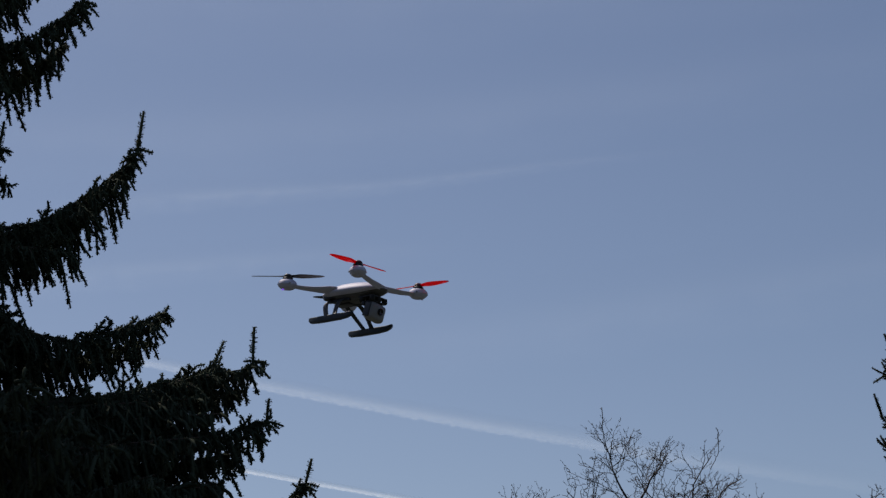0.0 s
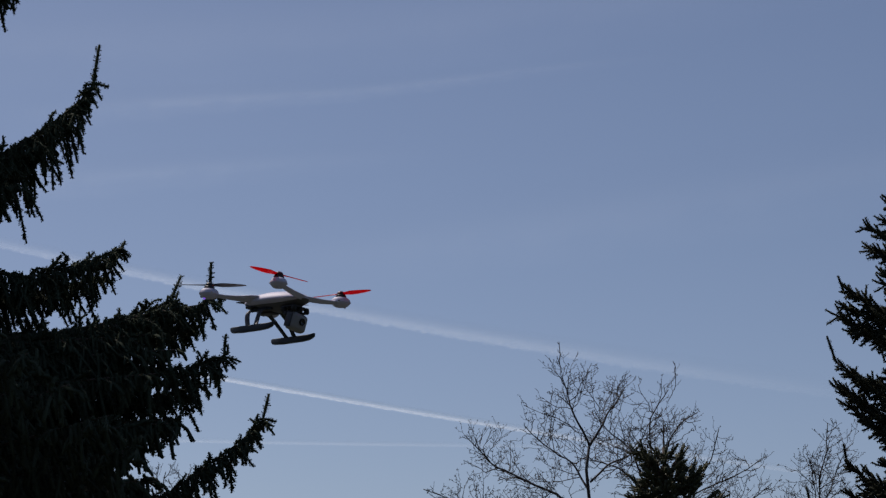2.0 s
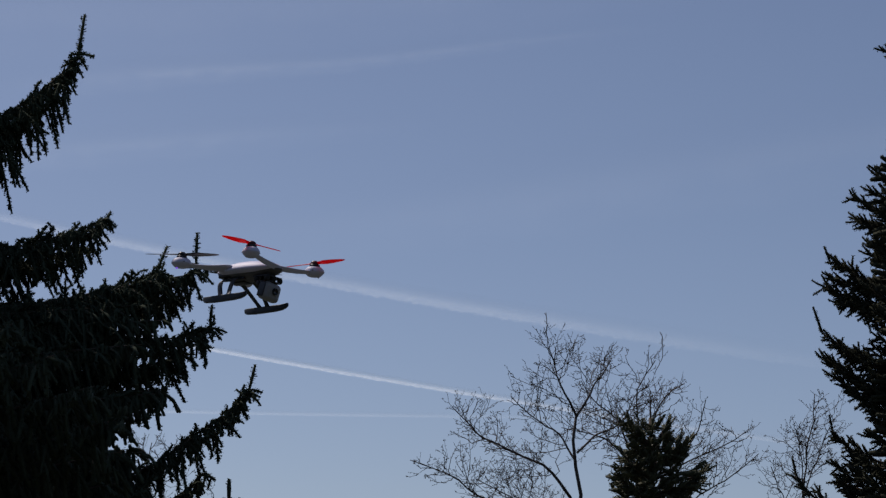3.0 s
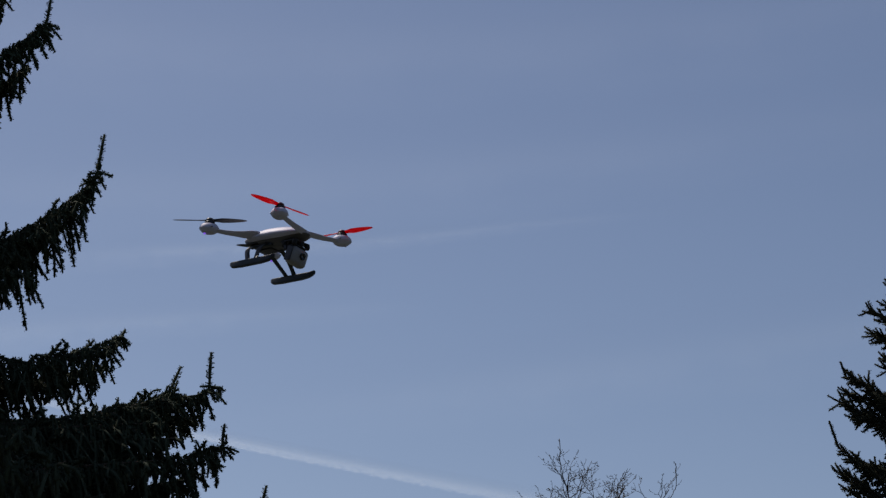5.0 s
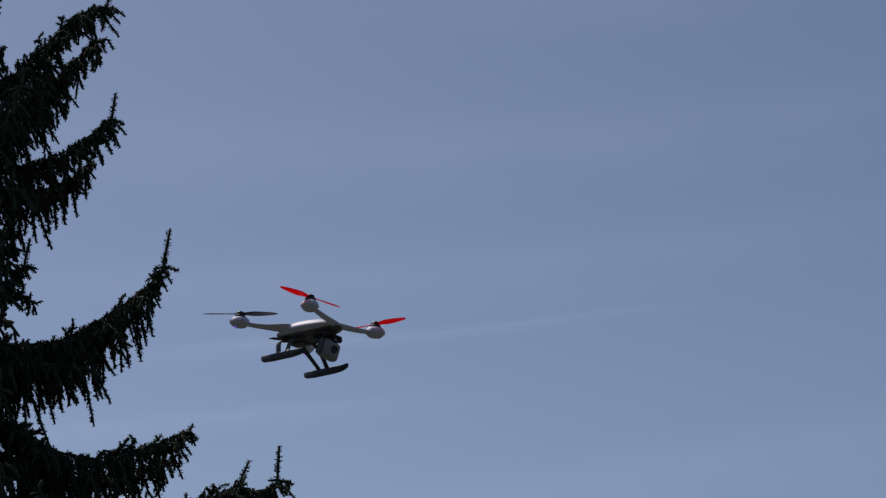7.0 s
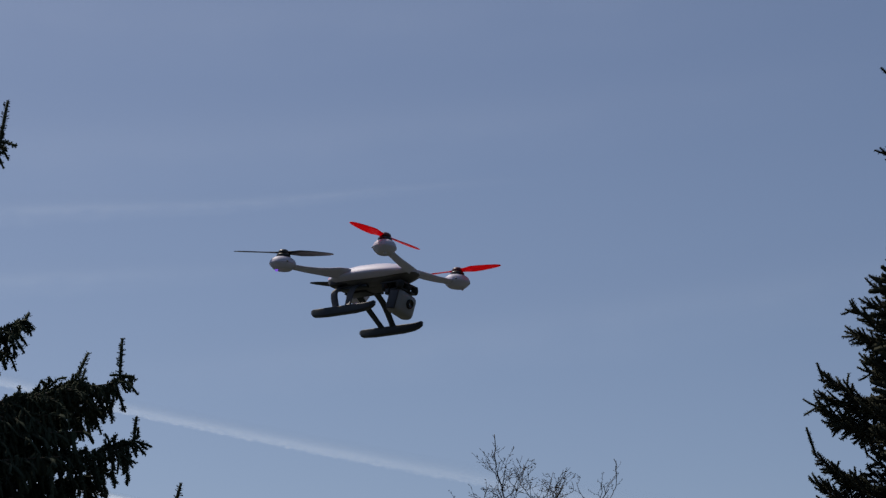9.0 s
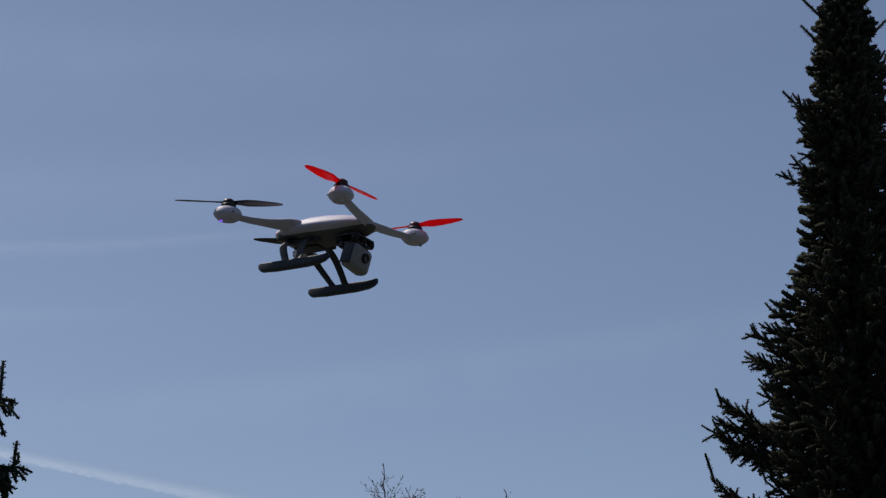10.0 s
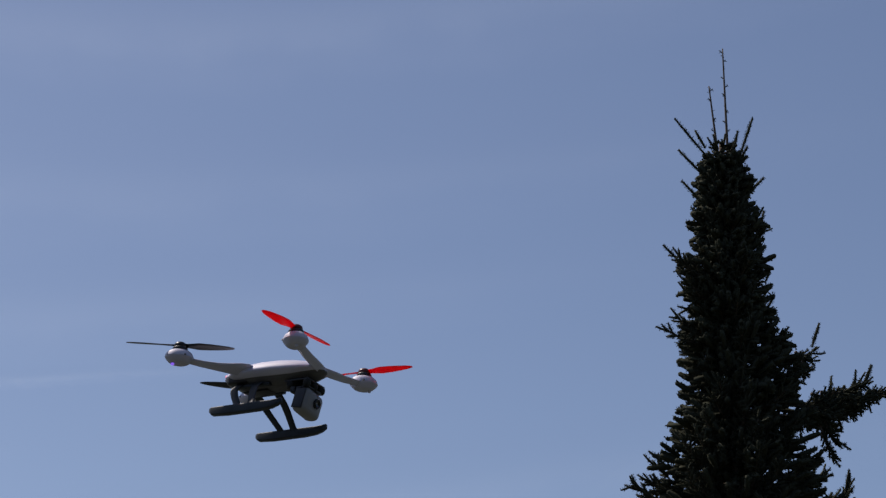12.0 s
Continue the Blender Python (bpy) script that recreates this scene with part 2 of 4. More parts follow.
class Spray:
    """Collects the wood and the needles of one bough."""

    def __init__(self, rng, needle=0.018, density=430, width=0.0050, core=0.42):
        self.rng, self.needle, self.density, self.width, self.core = rng, needle, density, width, core
        self.C = []
        self.V, self.F, self.count = [], [], 0
        self.P, self.T, self.L = [], [], []

    def wood(self, P, radii, sides=4):
        V, F = tube(P, radii, sides)
        self.V.append(V)
        self.F.append(F + self.count)
        self.count += len(V)

    def shoot(self, p, d, length, bend=(0, 0, 0), density=1.0, radius=0.0016, long=1.0, bare=0.0):
        """A needled shoot from p along d that bends; returns its points."""
        s = np.linspace(0, 1, 4)[:, None]
        d = unit(d)
        P = np.asarray(p) + d * length * s + np.asarray(bend, dtype=float) * length * s * s
        if radius > 0.0022 or not self.V:
            self.wood(P, np.linspace(radius, radius * 0.55, 4), 3)
        m = P[1] * 0.15 + P[2] * 0.85
        self.C.append((P[0] + (P[3] - P[0]) * bare, m, P[3] + d * self.needle * 0.25, self.core * self.needle * long))
        n = max(4, int(length * self.density * density))
        u = bare + (1 - bare) * (np.arange(n) + self.rng.random(n)) / n
        x = u * 3
        k = np.minimum(x.astype(int), 2)
        f = (x - k)[:, None]
        self.P.append(P[k] * (1 - f) + P[k + 1] * f)
        self.T.append(d + 2 * np.asarray(bend, dtype=float) * u[:, None])
        self.L.append(self.needle * long * (1.0 - 0.28 * u ** 4) * self.rng.uniform(0.9, 1.1, n))
        return P

    def needles(self):
        P, T, L = np.concatenate(self.P), np.concatenate(self.T), np.concatenate(self.L)
        n = len(P)
        T = T / np.linalg.norm(T, axis=1, keepdims=True)
        R = self.rng.normal(size=(n, 3))
        R -= T * (R * T).sum(1, keepdims=True)
        R /= np.linalg.norm(R, axis=1, keepdims=True)
        lean = np.radians(self.rng.uniform(52, 76, n))[:, None]
        D = T * np.cos(lean) + R * np.sin(lean)
        S = np.cross(D, self.rng.normal(size=(n, 3)))
        S /= np.linalg.norm(S, axis=1, keepdims=True)
        S *= self.width / 2
        E = P + D * L[:, None]
        thin_end = (self.rng.random(n) < 0.6)[:, None]
        A, Z = np.where(thin_end, P, E), np.where(thin_end, E, P)
        V = np.stack([A - S, A + S, Z], 1).reshape(-1, 3)
        return V, np.arange(3 * n).reshape(-1, 3)

    def cores(self):
        """The dense inner mass of each shoot's needles, a slim spindle."""
        A, M, E = (np.array([c[k] for c in self.C]) for k in range(3))
        r = np.array([c[3] for c in self.C])
        T = E - A
        T /= np.linalg.norm(T, axis=1, keepdims=True) + 1e-9
        X = np.cross(T, self.rng.normal(size=T.shape))
        X /= np.linalg.norm(X, axis=1, keepdims=True) + 1e-9
        Y = np.cross(T, X)
        ring = [X * math.cos(a) + Y * math.sin(a) for a in (0.0, 2.0944, 4.18879)]
        end = E - T * (r * 0.5)[:, None]
        V = np.stack([A + w * (r * 0.75)[:, None] for w in ring] + [M + w * r[:, None] for w in ring] + [end + w * (r * 0.72)[:, None] for w in ring] + [E], 1)
        side = [(a + n, a + (n + 1) % 3, a + 3 + (n + 1) % 3) for a in (0, 3) for n in range(3)] + [(a + n, a + 3 + (n + 1) % 3, a + 3 + n) for a in (0, 3) for n in range(3)]
        one = np.array(side + [(6, 7, 9), (7, 8, 9), (8, 6, 9)])
        return V.reshape(-1, 3), (one[None] + 10 * np.arange(len(V))[:, None, None]).reshape(-1, 3)

    def build(self, parent, needle_mat, label=""):
        wood = child("branch", mesh_of("branch", np.concatenate(self.V), np.concatenate(self.F), BARK), parent, label)
        V, F = self.needles()
        W, G = self.cores()
        V, F = np.concatenate([V, W]), np.concatenate([F, G + len(V)])
        tagged(child("needles", mesh_of("needles", V, F, needle_mat), wood), kind="stuff")
        return wood


def drooping_bough(parent, rng, axis, lateral, hang, quality=1.0, spike=0.2, lean=(0, 0, 1), thick=0.022, label=""):
    """A spruce bough with side twigs and a curtain of hanging twigs, its tip turned up."""
    A = curve_through(axis, 30)
    L = np.linalg.norm(np.diff(A, axis=0), axis=1).sum()
    fine = quality > 0.95
    sp = Spray(rng, needle=0.0205 if fine else 0.021, density=300 if fine else 60 + 170 * quality, width=0.0078 if fine else 0.0085 + 0.004 * (1 - quality), core=0.40 if fine else 0.6)
    sp.wood(A, np.linspace(thick, 0.003, 30) * 0.8, 6)
    T = np.gradient(A, axis=0)
    T /= np.linalg.norm(T, axis=1, keepdims=True)
    at = lambda u: (np.array([np.interp(u * 29, np.arange(30), A[:, k]) for k in range(3)]), T[int(round(u * 29))])
    # side twigs, each with twigs of its own
    n = max(8, int(L / 0.034 * (0.25 + 0.75 * quality)))
    for k in range(n):
        u = 0.05 + 0.95 * (k + rng.random()) / n
        p, t = at(min(u, 1.0))
        if np.linalg.norm(p - A[0]) < min(0.6, 0.35 * L) and k % 4:
            continue  # boughs are nearly bare close to the trunk
        side = unit(np.cross(t, (0, 0, 1))) * (1 if k % 2 else -1)
        size = lateral * min(1.0, 0.42 + 1.3 * (1 - u)) * rng.uniform(0.5, 1.0)
        d = unit(side * rng.uniform(0.4, 1.0) + t * rng.uniform(0.4, 0.9) + np.array([0, 0, rng.uniform(-0.30, 0.15)]))
        bend = np.array([0, 0, -rng.uniform(0.40, 1.0)])
        P = sp.shoot(p, d, size, bend, 1.0, 0.0024)
        m = int(size / 0.036 * (0.4 + 0.6 * quality))
        for j in range(m):
            v = (j + 0.6) / (m + 0.3)
            q = P[0] + (P[-1] - P[0]) * v + bend * size * (v * v - v)
            w = unit(np.cross(d, (0, 0, 1))) * (1 if j % 2 else -1)
            e = unit(w * rng.uniform(0.1, 0.6) + d * rng.uniform(0.2, 0.6) + np.array([0, 0, -rng.uniform(0.4, 1.2)]))
            sp.shoot(q, e, rng.uniform(0.05, 0.12) * min(1.0, 0.5 + size * 2), (0, 0, -rng.uniform(0.0, 0.3)))
    # hanging twigs: a dense short fringe, and long separate strands below it
    for gap, low, high, sides in ((0.015, 0.18, 0.48, 0.045), (0.044, 0.50, 1.25, 0.028)):
        m = int(L / gap * (0.15 + 0.85 * quality))
        for k in range(m):
            u = 0.04 + 0.94 * (k + rng.random()) / m
            p, t = at(u)
            if np.linalg.norm(p - A[0]) < min(0.6, 0.35 * L) and k % 4:
                continue
            size = hang * min(1.12, 0.42 + 1.2 * (1 - u)) * rng.uniform(low, high)
            side = unit(np.cross(t, (0, 0, 1)))
            p = p + side * rng.normal() * 0.06 * min(1, 3 * (1 - u))
            P = sp.shoot(p, np.array([0, 0, -1.0]) + t * rng.uniform(0.0, 0.35) + side * rng.normal() * 0.16, size, t * rng.uniform(-0.05, 0.12), 1.0, 0.0018, 1.1)
            count = int(size / (sides if fine else 0.09))
            for j in range(count):
                v = 0.1 + 0.8 * (j + rng.random()) / count
                q = P[0] + (P[-1] - P[0]) * v
                sp.shoot(q, np.array([rng.normal() * 0.45, rng.normal() * 0.45, -1.0]), rng.uniform(0.025, 0.05) * (1.2 - 0.6 * v), (0, 0, 0), 1.0, 0.0016, 1.05)
    # short shoots on top, and the upturned end
    for k in range(int(L / 0.024 * quality)):
        p, t = at(0.1 + 0.88 * rng.random())
        d = t * rng.uniform(0.5, 1.0) + np.array([rng.normal() * 0.3, rng.normal() * 0.3, rng.uniform(0.15, 0.7)])
        if k % 6:
            sp.shoot(p, d, rng.uniform(0.022, 0.045))
            continue
        P = sp.shoot(p, d, rng.uniform(0.06, 0.11), (0, 0, -0.15), 1.2, 0.0020)
        for q in (P[1], P[2], P[2], P[3]):
            sp.shoot(q, unit(d) * 0.6 + rng.normal(size=3) * 0.6, rng.uniform(0.03, 0.055))
    if spike:
        p, t = A[-1], T[-1]
        sp.shoot(p - t * 0.02, unit(lean), spike, (0, 0, 0.06), 1.9, 0.003, 1.3)
        for k in range(9):
            a = k * 0.72 + 0.5 * rng.random()
            out = np.array([math.cos(a) * 0.9, math.sin(a) * 0.7, rng.uniform(-0.55, 0.05)])
            sp.shoot(p - t * 0.022 * (k % 4), out, rng.uniform(0.045, 0.085), (0, 0, -0.05), 1.3)
    return sp.build(parent, NEEDLE_DARK, label)


def brush_branch(parent, rng, base, tip, needle_mat, fine=True, bushy=0.8, label=""):
    """A stiff young spruce branch that turns up at its end, set with thick round brush-like shoots."""
    base, tip = np.asarray(base, dtype=float), np.asarray(tip, dtype=float)
    L = np.linalg.norm(tip - base)
    A = curve_through([base, base * 0.45 + tip * 0.55 - np.array([0, 0, 0.10 * L]), tip], 12)
    T = np.gradient(A, axis=0)
    T /= np.linalg.norm(T, axis=1, keepdims=True)
    sp = Spray(rng, needle=0.0165 if fine else 0.03, density=360 if fine else 80, width=0.0056 if fine else 0.012, core=0.42)
    sp.wood(A, np.linspace(0.009 + 0.006 * L, 0.003, 12), 5)
    sp.shoot(A[-2], T[-1] + np.array([0, 0, 0.2]), rng.uniform(0.05, 0.09), (0, 0, 0.1), 1.1, 0.0028)
    n = max(6, int(L / 0.015))
    for k in range(n):
        u = 0.25 + 0.74 * (k + rng.random()) / n
        i = min(int(u * 11), 10)
        f = u * 11 - i
        p, t = A[i] * (1 - f) + A[i + 1] * f, T[i]
        side = unit(np.cross(t, (0, 0, 1))) * (1 if k % 2 else -1)
        size = (0.045 + 0.09 * bushy * (1 - 0.72 * u) * min(1, L * 2)) * rng.uniform(0.7, 1.25)
        d = unit(side * rng.uniform(0.1, 1.0) + t * rng.uniform(0.5, 1.0) + np.array([0, 0, rng.uniform(-0.9, 0.5)]))
        P = sp.shoot(p, d, size, (0, 0, rng.uniform(0.0, 0.35)), 1.0, 0.0020)
        if fine and size > 0.09:
            for j in range(int(size / 0.05)):
                q = P[0] + (P[-1] - P[0]) * (j + 0.8) / (size / 0.05 + 0.6)
                w = unit(np.cross(d, rng.normal(size=3)))
                sp.shoot(q, w * 0.8 + d * 0.7 + np.array([0, 0, rng.uniform(-0.4, 0.3)]), rng.uniform(0.045, 0.07))
    return sp.build(parent, needle_mat, label)


def trunk_part(parent, points, radii, mat, sides=12):
    P = curve_through(points, 24)
    r = np.interp(np.linspace(0, 1, 24), np.linspace(0, 1, len(radii)), radii)
    V, F = tube(P, r, sides)
    return child("trunk", mesh_of("trunk", V, F, mat, True), parent)


def thing(name, place, label, category, group="", kind=""):
    ob = new(name)
    ob.empty_display_size = 0.2
    ob.location = place
    bpy.context.view_layer.update()
    return tagged(ob, label, category, group, kind)


def settle(root, grow, shift):
    """Enlarges a tree's parts from the size of the plan to full size, moves them to their site, and puts the tree's base on the ground."""
    site = Matrix.Translation(shift) @ Matrix.Scale(grow, 4)
    foot = site @ Vector(root.location)
    foot.z = 0.0
    root.location = foot
    for o in root.children_recursive:
        o.data.transform(Matrix.Translation(-foot) @ site)
    return root


# ---- ground ----
def build_ground():
    """One sheet of meadow to the horizon, finer and gently uneven near the camera."""
    rings = np.concatenate([np.linspace(0, 60, 31), np.geomspace(70, 4500, 24)])
    turns = 72
    ang = np.arange(turns) * 2 * np.pi / turns
    V, F = [(0.0, 6.0, 0.0)], []
    for r in rings[1:]:
        for a in ang:
            x, y = r * math.cos(a), 6 + r * math.sin(a)
            z = 0.05 * noise.noise((x * 0.23, y * 0.23, 0.0)) * min(1, r / 4)
            V.append((x, y, z))
    for k in range(turns):
        F.append((0, 1 + k, 1 + (k + 1) % turns))
    for i in range(len(rings) - 2):
        for k in range(turns):
            a, b = 1 + i * turns + k, 1 + i * turns + (k + 1) % turns
            F += [(a, a + turns, b + turns), (a, b + turns, b)]
    ob = new("ground", mesh_of("ground", V, F, GRASS, True))
    tagged(ob, "dull early spring grass on gently uneven ground", "ground", kind="structure")


build_ground()


def build_backdrop():
    """Added dark screen, never seen, round behind the camera; it blocks low sky light."""
    rng = np.random.RandomState(3)
    count = 90
    V, F = [], []
    for k in range(count + 1):
        a = radians(85 + 210 * k / count)
        for r, h in ((34.0, 0.0), (33.0, 9.0 + 3.0 * rng.random() + 2.5 * (k % 2)), (40.0, 10.0 + 3.0 * rng.random()), (41.0, 0.0)):
            V.append((r * math.sin(a), 4 + r * math.cos(a), h - 0.05))
    for k in range(count):
        for j in range(3):
            a, b = 4 * k + j, 4 * k + 4 + j
            F += [(a, b, b + 1), (a, b + 1, a + 1)]
    ob = new("backdrop", mesh_of("backdrop", V, F, NEEDLE_DARK))
    tagged(ob, "unseen dark ragged screen added behind the camera to block low sky light", "woods", kind="structure")


build_backdrop()


# ---- vapour trails ----
def vapour_trail(label, points, width, density, grain=6.0, stretch=30.0):
    """A long soft ribbon of ice cloud high up in the distance."""
    P = curve_through(points, 60)
    T = np.gradient(P, axis=0)
    T /= np.linalg.norm(T, axis=1, keepdims=True)
    to_eye = -P / np.linalg.norm(P, axis=1, keepdims=True)
    up = np.cross(to_eye, T)
    up *= np.sign(up[:, 2:3])
    w = np.interp(np.linspace(0, 1, 60), np.linspace(0, 1, len(width)), width)
    rows = 6
    V, uv, F = [], [], []
    for j in range(rows + 1):
        v = j / rows
        bulge = math.sin(v * math.pi) * 0.25
        V.append(P + up * ((v - 0.5) * w)[:, None] + to_eye * (w * bulge)[:, None])
        uv.append(np.stack([np.linspace(0, 1, 60), np.full(60, v)], 1))
    for j in range(rows):
        for i in range(59):
            a, b = j * 60 + i, (j + 1) * 60 + i
            F += [(a, a + 1, b + 1), (a, b + 1, b)]
    ob = new("vapour_trail", mesh_of("vapour_trail", np.concatenate(V), F, vapour("ice_vapour", density, grain, stretch), True, np.concatenate(uv)))
    tagged(ob, label, "vapour trail", "vapour trails in the sky", "structure")


vapour_trail("broad spreading white vapour trail in the blue sky", [(-75, 2499, 625), (250, 2488, 565), (546, 2440, 511), (834, 2357, 457), (1087, 2251, 407)], (15, 18, 23, 28, 32), 0.27)
vapour_trail("narrow bright white vapour trail in the blue sky", [(-75, 2499, 519), (250, 2488, 462), (546, 2440, 410), (834, 2357, 358), (1087, 2251, 311)], (8, 8, 9, 10, 10), 0.62)
vapour_trail("faint thin level vapour trail low in the sky", [(0, 2500, 376), (350, 2475, 373), (600, 2427, 369), (900, 2330, 361)], (7, 7, 7, 8), 0.18)
vapour_trail("faint dissolving wide veil of an old vapour trail", [(100, 2498, 736), (300, 2482, 761), (500, 2450, 777), (690, 2403, 800), (860, 2347, 814)], (60, 44, 30, 24, 16), 0.085, 3.0, 12.0)
vapour_trail("faint milky veil of cloud in the blue sky", [(-60, 2499, 640), (100, 2498, 655), (230, 2489, 672), (400, 2468, 690), (600, 2427, 705)], (70, 60, 56, 50, 30), 0.07, 2.5, 8.0)
vapour_trail("thin pale veil of high cloud across the sky", [(-200, 2490, 800), (300, 2480, 840), (800, 2400, 900), (1300, 2200, 960)], (120, 170, 150, 90), 0.045, 2.0, 5.0)
vapour_trail("thin pale veil of high cloud across the sky", [(-300, 2490, 1030), (300, 2470, 1010), (900, 2380, 1060), (1600, 2050, 1150)], (160, 200, 170, 110), 0.040, 2.2, 6.0)
vapour_trail("thin pale veil of high cloud across the sky", [(200, 2490, 1230), (700, 2440, 1250), (1250, 2240, 1330), (1800, 1900, 1390)], (120, 190, 180, 100), 0.045, 2.0, 8.0)
vapour_trail("thin pale veil of high cloud across the sky", [(300, 2490, 560), (800, 2400, 640), (1300, 2200, 720), (1700, 1950, 800)], (90, 130, 140, 90), 0.045, 2.4, 8.0)


# ---- the large dark spruce ----
def build_large_spruce():
    rng = np.random.RandomState(11)
    x0, y0, top = -2.05, 12.35, 10.2
    tree = thing("spruce_tree", (x0, y0, 0), "tall dark green Norway spruce with drooping, upturned boughs", "tree")
    trunk_part(tree, [(x0, y0, -0.1), (x0 + 0.03, y0, 4), (x0, y0, top)], (0.20, 0.15, 0.10, 0.05, 0.008), BARK)
    reach = lambda z: max(0.12, (top - z) * 0.40)
    y = 12.2
    # boughs that stand out against the sky: x, z of bends from the trunk to the base of the upturned end
    boughs = (
        (((-1.46, 6.80), (-1.27, 6.94), (-1.12, 7.14), (-0.98, 7.27), (-0.85, 7.30)), 0.34, 0.34, 0.20, (0.2, 0, 1), 12.1),
        (((-1.50, 6.62), (-1.25, 6.76), (-1.08, 6.98), (-0.95, 7.14), (-0.87, 7.20)), 0.36, 0.34, 0.0, (0, 0, 1), 12.35),
        (((-1.50, 6.46), (-1.32, 6.58), (-1.16, 6.82)), 0.26, 0.34, 0.0, (0, 0, 1), 11.95),
        (((-1.42, 6.25), (-1.23, 6.31), (-1.04, 6.41), (-0.88, 6.55), (-0.785, 6.63)), 0.26, 0.40, 0.17, (0.10, 0, 1), 12.2),
        (((-1.50, 6.16), (-1.22, 6.20), (-1.02, 6.30), (-0.88, 6.44)), 0.24, 0.36, 0.0, (0, 0, 1), 12.4),
        (((-1.60, 5.44), (-1.36, 5.52), (-1.24, 5.65)), 0.15, 0.24, 0.17, (0.14, 0, 1), 12.1),
        (((-1.60, 5.50), (-1.34, 5.55), (-1.18, 5.46)), 0.14, 0.16, 0.0, (0, 0, 1), 12.2),
        (((-1.36, 5.20), (-1.04, 5.24), (-0.79, 5.39), (-0.57, 5.58), (-0.445, 5.73)), 0.34, 0.50, 0.24, (0.13, 0, 1), 12.2),
        (((-1.40, 5.16), (-1.06, 5.20), (-0.84, 5.32), (-0.64, 5.50)), 0.32, 0.46, 0.0, (0, 0, 1), 12.4),
        (((-1.36, 5.06), (-1.06, 5.06), (-0.84, 5.04)), 0.22, 0.20, 0.0, (0, 0, 1), 12.05),
        (((-1.33, 4.76), (-1.14, 4.67), (-1.00, 4.60), (-0.77, 4.57), (-0.52, 4.65), (-0.26, 4.74)), 0.30, 0.36, 0.07, (0.5, 0, 1), 12.2),
        (((-1.30, 4.60), (-0.90, 4.50), (-0.62, 4.55), (-0.34, 4.64)), 0.30, 0.36, 0.0, (0, 0, 1), 12.4),
        (((-1.00, 4.27), (-0.43, 4.33), (-0.16, 4.43), (0.07, 4.52)), 0.26, 0.42, 0.17, (0.42, 0, 1), 12.5),
        (((-0.86, 4.22), (-0.30, 4.33), (0.00, 4.41), (0.20, 4.45), (0.262, 4.50)), 0.34, 0.52, 0.20, (0.02, 0, 1), 12.2),
        (((-0.90, 4.18), (-0.40, 4.24), (0.00, 4.32), (0.20, 4.36)), 0.30, 0.42, 0.0, (0, 0, 1), 12.35),
        (((-0.80, 3.96), (-0.25, 4.02), (0.10, 4.06), (0.27, 4.10), (0.335, 4.13)), 0.32, 0.46, 0.13, (0.08, 0, 1), 12.1),
        (((-0.80, 3.84), (-0.25, 3.90), (0.06, 3.96), (0.22, 4.02)), 0.32, 0.44, 0.0, (0, 0, 1), 12.35),
        (((-0.75, 3.62), (-0.30, 3.68), (0.06, 3.80)), 0.30, 0.38, 0.0, (0, 0, 1), 12.3),
        (((-0.95, 3.05), (-0.12, 3.29), (0.22, 3.50), (0.46, 3.69), (0.575, 3.80)), 0.28, 0.40, 0.15, (0.24, 0, 1), 12.2),
        (((-0.95, 2.85), (-0.10, 3.06), (0.18, 3.20), (0.34, 3.34)), 0.30, 0.40, 0.0, (0, 0, 1), 12.3),
        (((-0.95, 3.25), (-0.40, 3.34), (-0.08, 3.44)), 0.30, 0.34, 0.0, (0, 0, 1), 12.4),
    )
    for bends, lateral, hang, spike, lean, yy in boughs:
        root = (x0, y0, bends[0][1] - 0.10)
        axis = [root] + [(bx, yy + (y0 - yy) * 0.3 * (k == 0), bz) for k, (bx, bz) in enumerate(bends)]
        drooping_bough(tree, rng, axis, lateral, hang, 1.0, spike, lean)
    # the rest of the crown, whorl by whorl
    z, turn = 0.9, 0.0
    while z < top - 0.3:
        for k in range(6):
            a = turn + k * math.pi / 3 + rng.uniform(-0.2, 0.2)
            a = (a + math.pi) % (2 * math.pi) - math.pi
            if abs(a) < radians(34) and 3.1 < z < 8.2:
                continue
            r = reach(z) * rng.uniform(0.85, 1.05)
            if abs(a) < radians(85) and z > 3.9:
                r = min(r, (0.72 if z < 6.4 else 0.50) / math.cos(a))
            elif abs(a) < radians(75) and z > 2.3:
                r *= 0.86
            seen = abs(a) < radians(105) and 2.6 < z < 8.4
            dx, dy = math.cos(a), math.sin(a)
            axis = [(x0, y0, z), (x0 + dx * r * 0.5, y0 + dy * r * 0.5, z - 0.02 * r), (x0 + dx * r, y0 + dy * r, z + 0.12 * r)]
            drooping_bough(tree, rng, axis, 0.30, 0.30, 0.35 if seen else 0.03, 0.12)
        z += 0.30 if 2.6 < z < 8.4 else 0.5
        turn += 0.55
    # boughs behind and before those that stand out, filling the crown
    for k in range(17):
        z = 2.62 + 0.095 * k
        tip = -0.24 + 0.26 * rng.random() + (0.10 if z > 3.55 else 0.0)
        dy = rng.uniform(-0.9, 0.6)
        axis = [(x0, y0, z), (x0 * 0.5 + tip * 0.5, y0 + dy * 0.6, z + 0.02), (tip, y0 + dy, z + 0.10)]
        drooping_bough(tree, rng, axis, 0.34, 0.42, 0.45, 0.0)
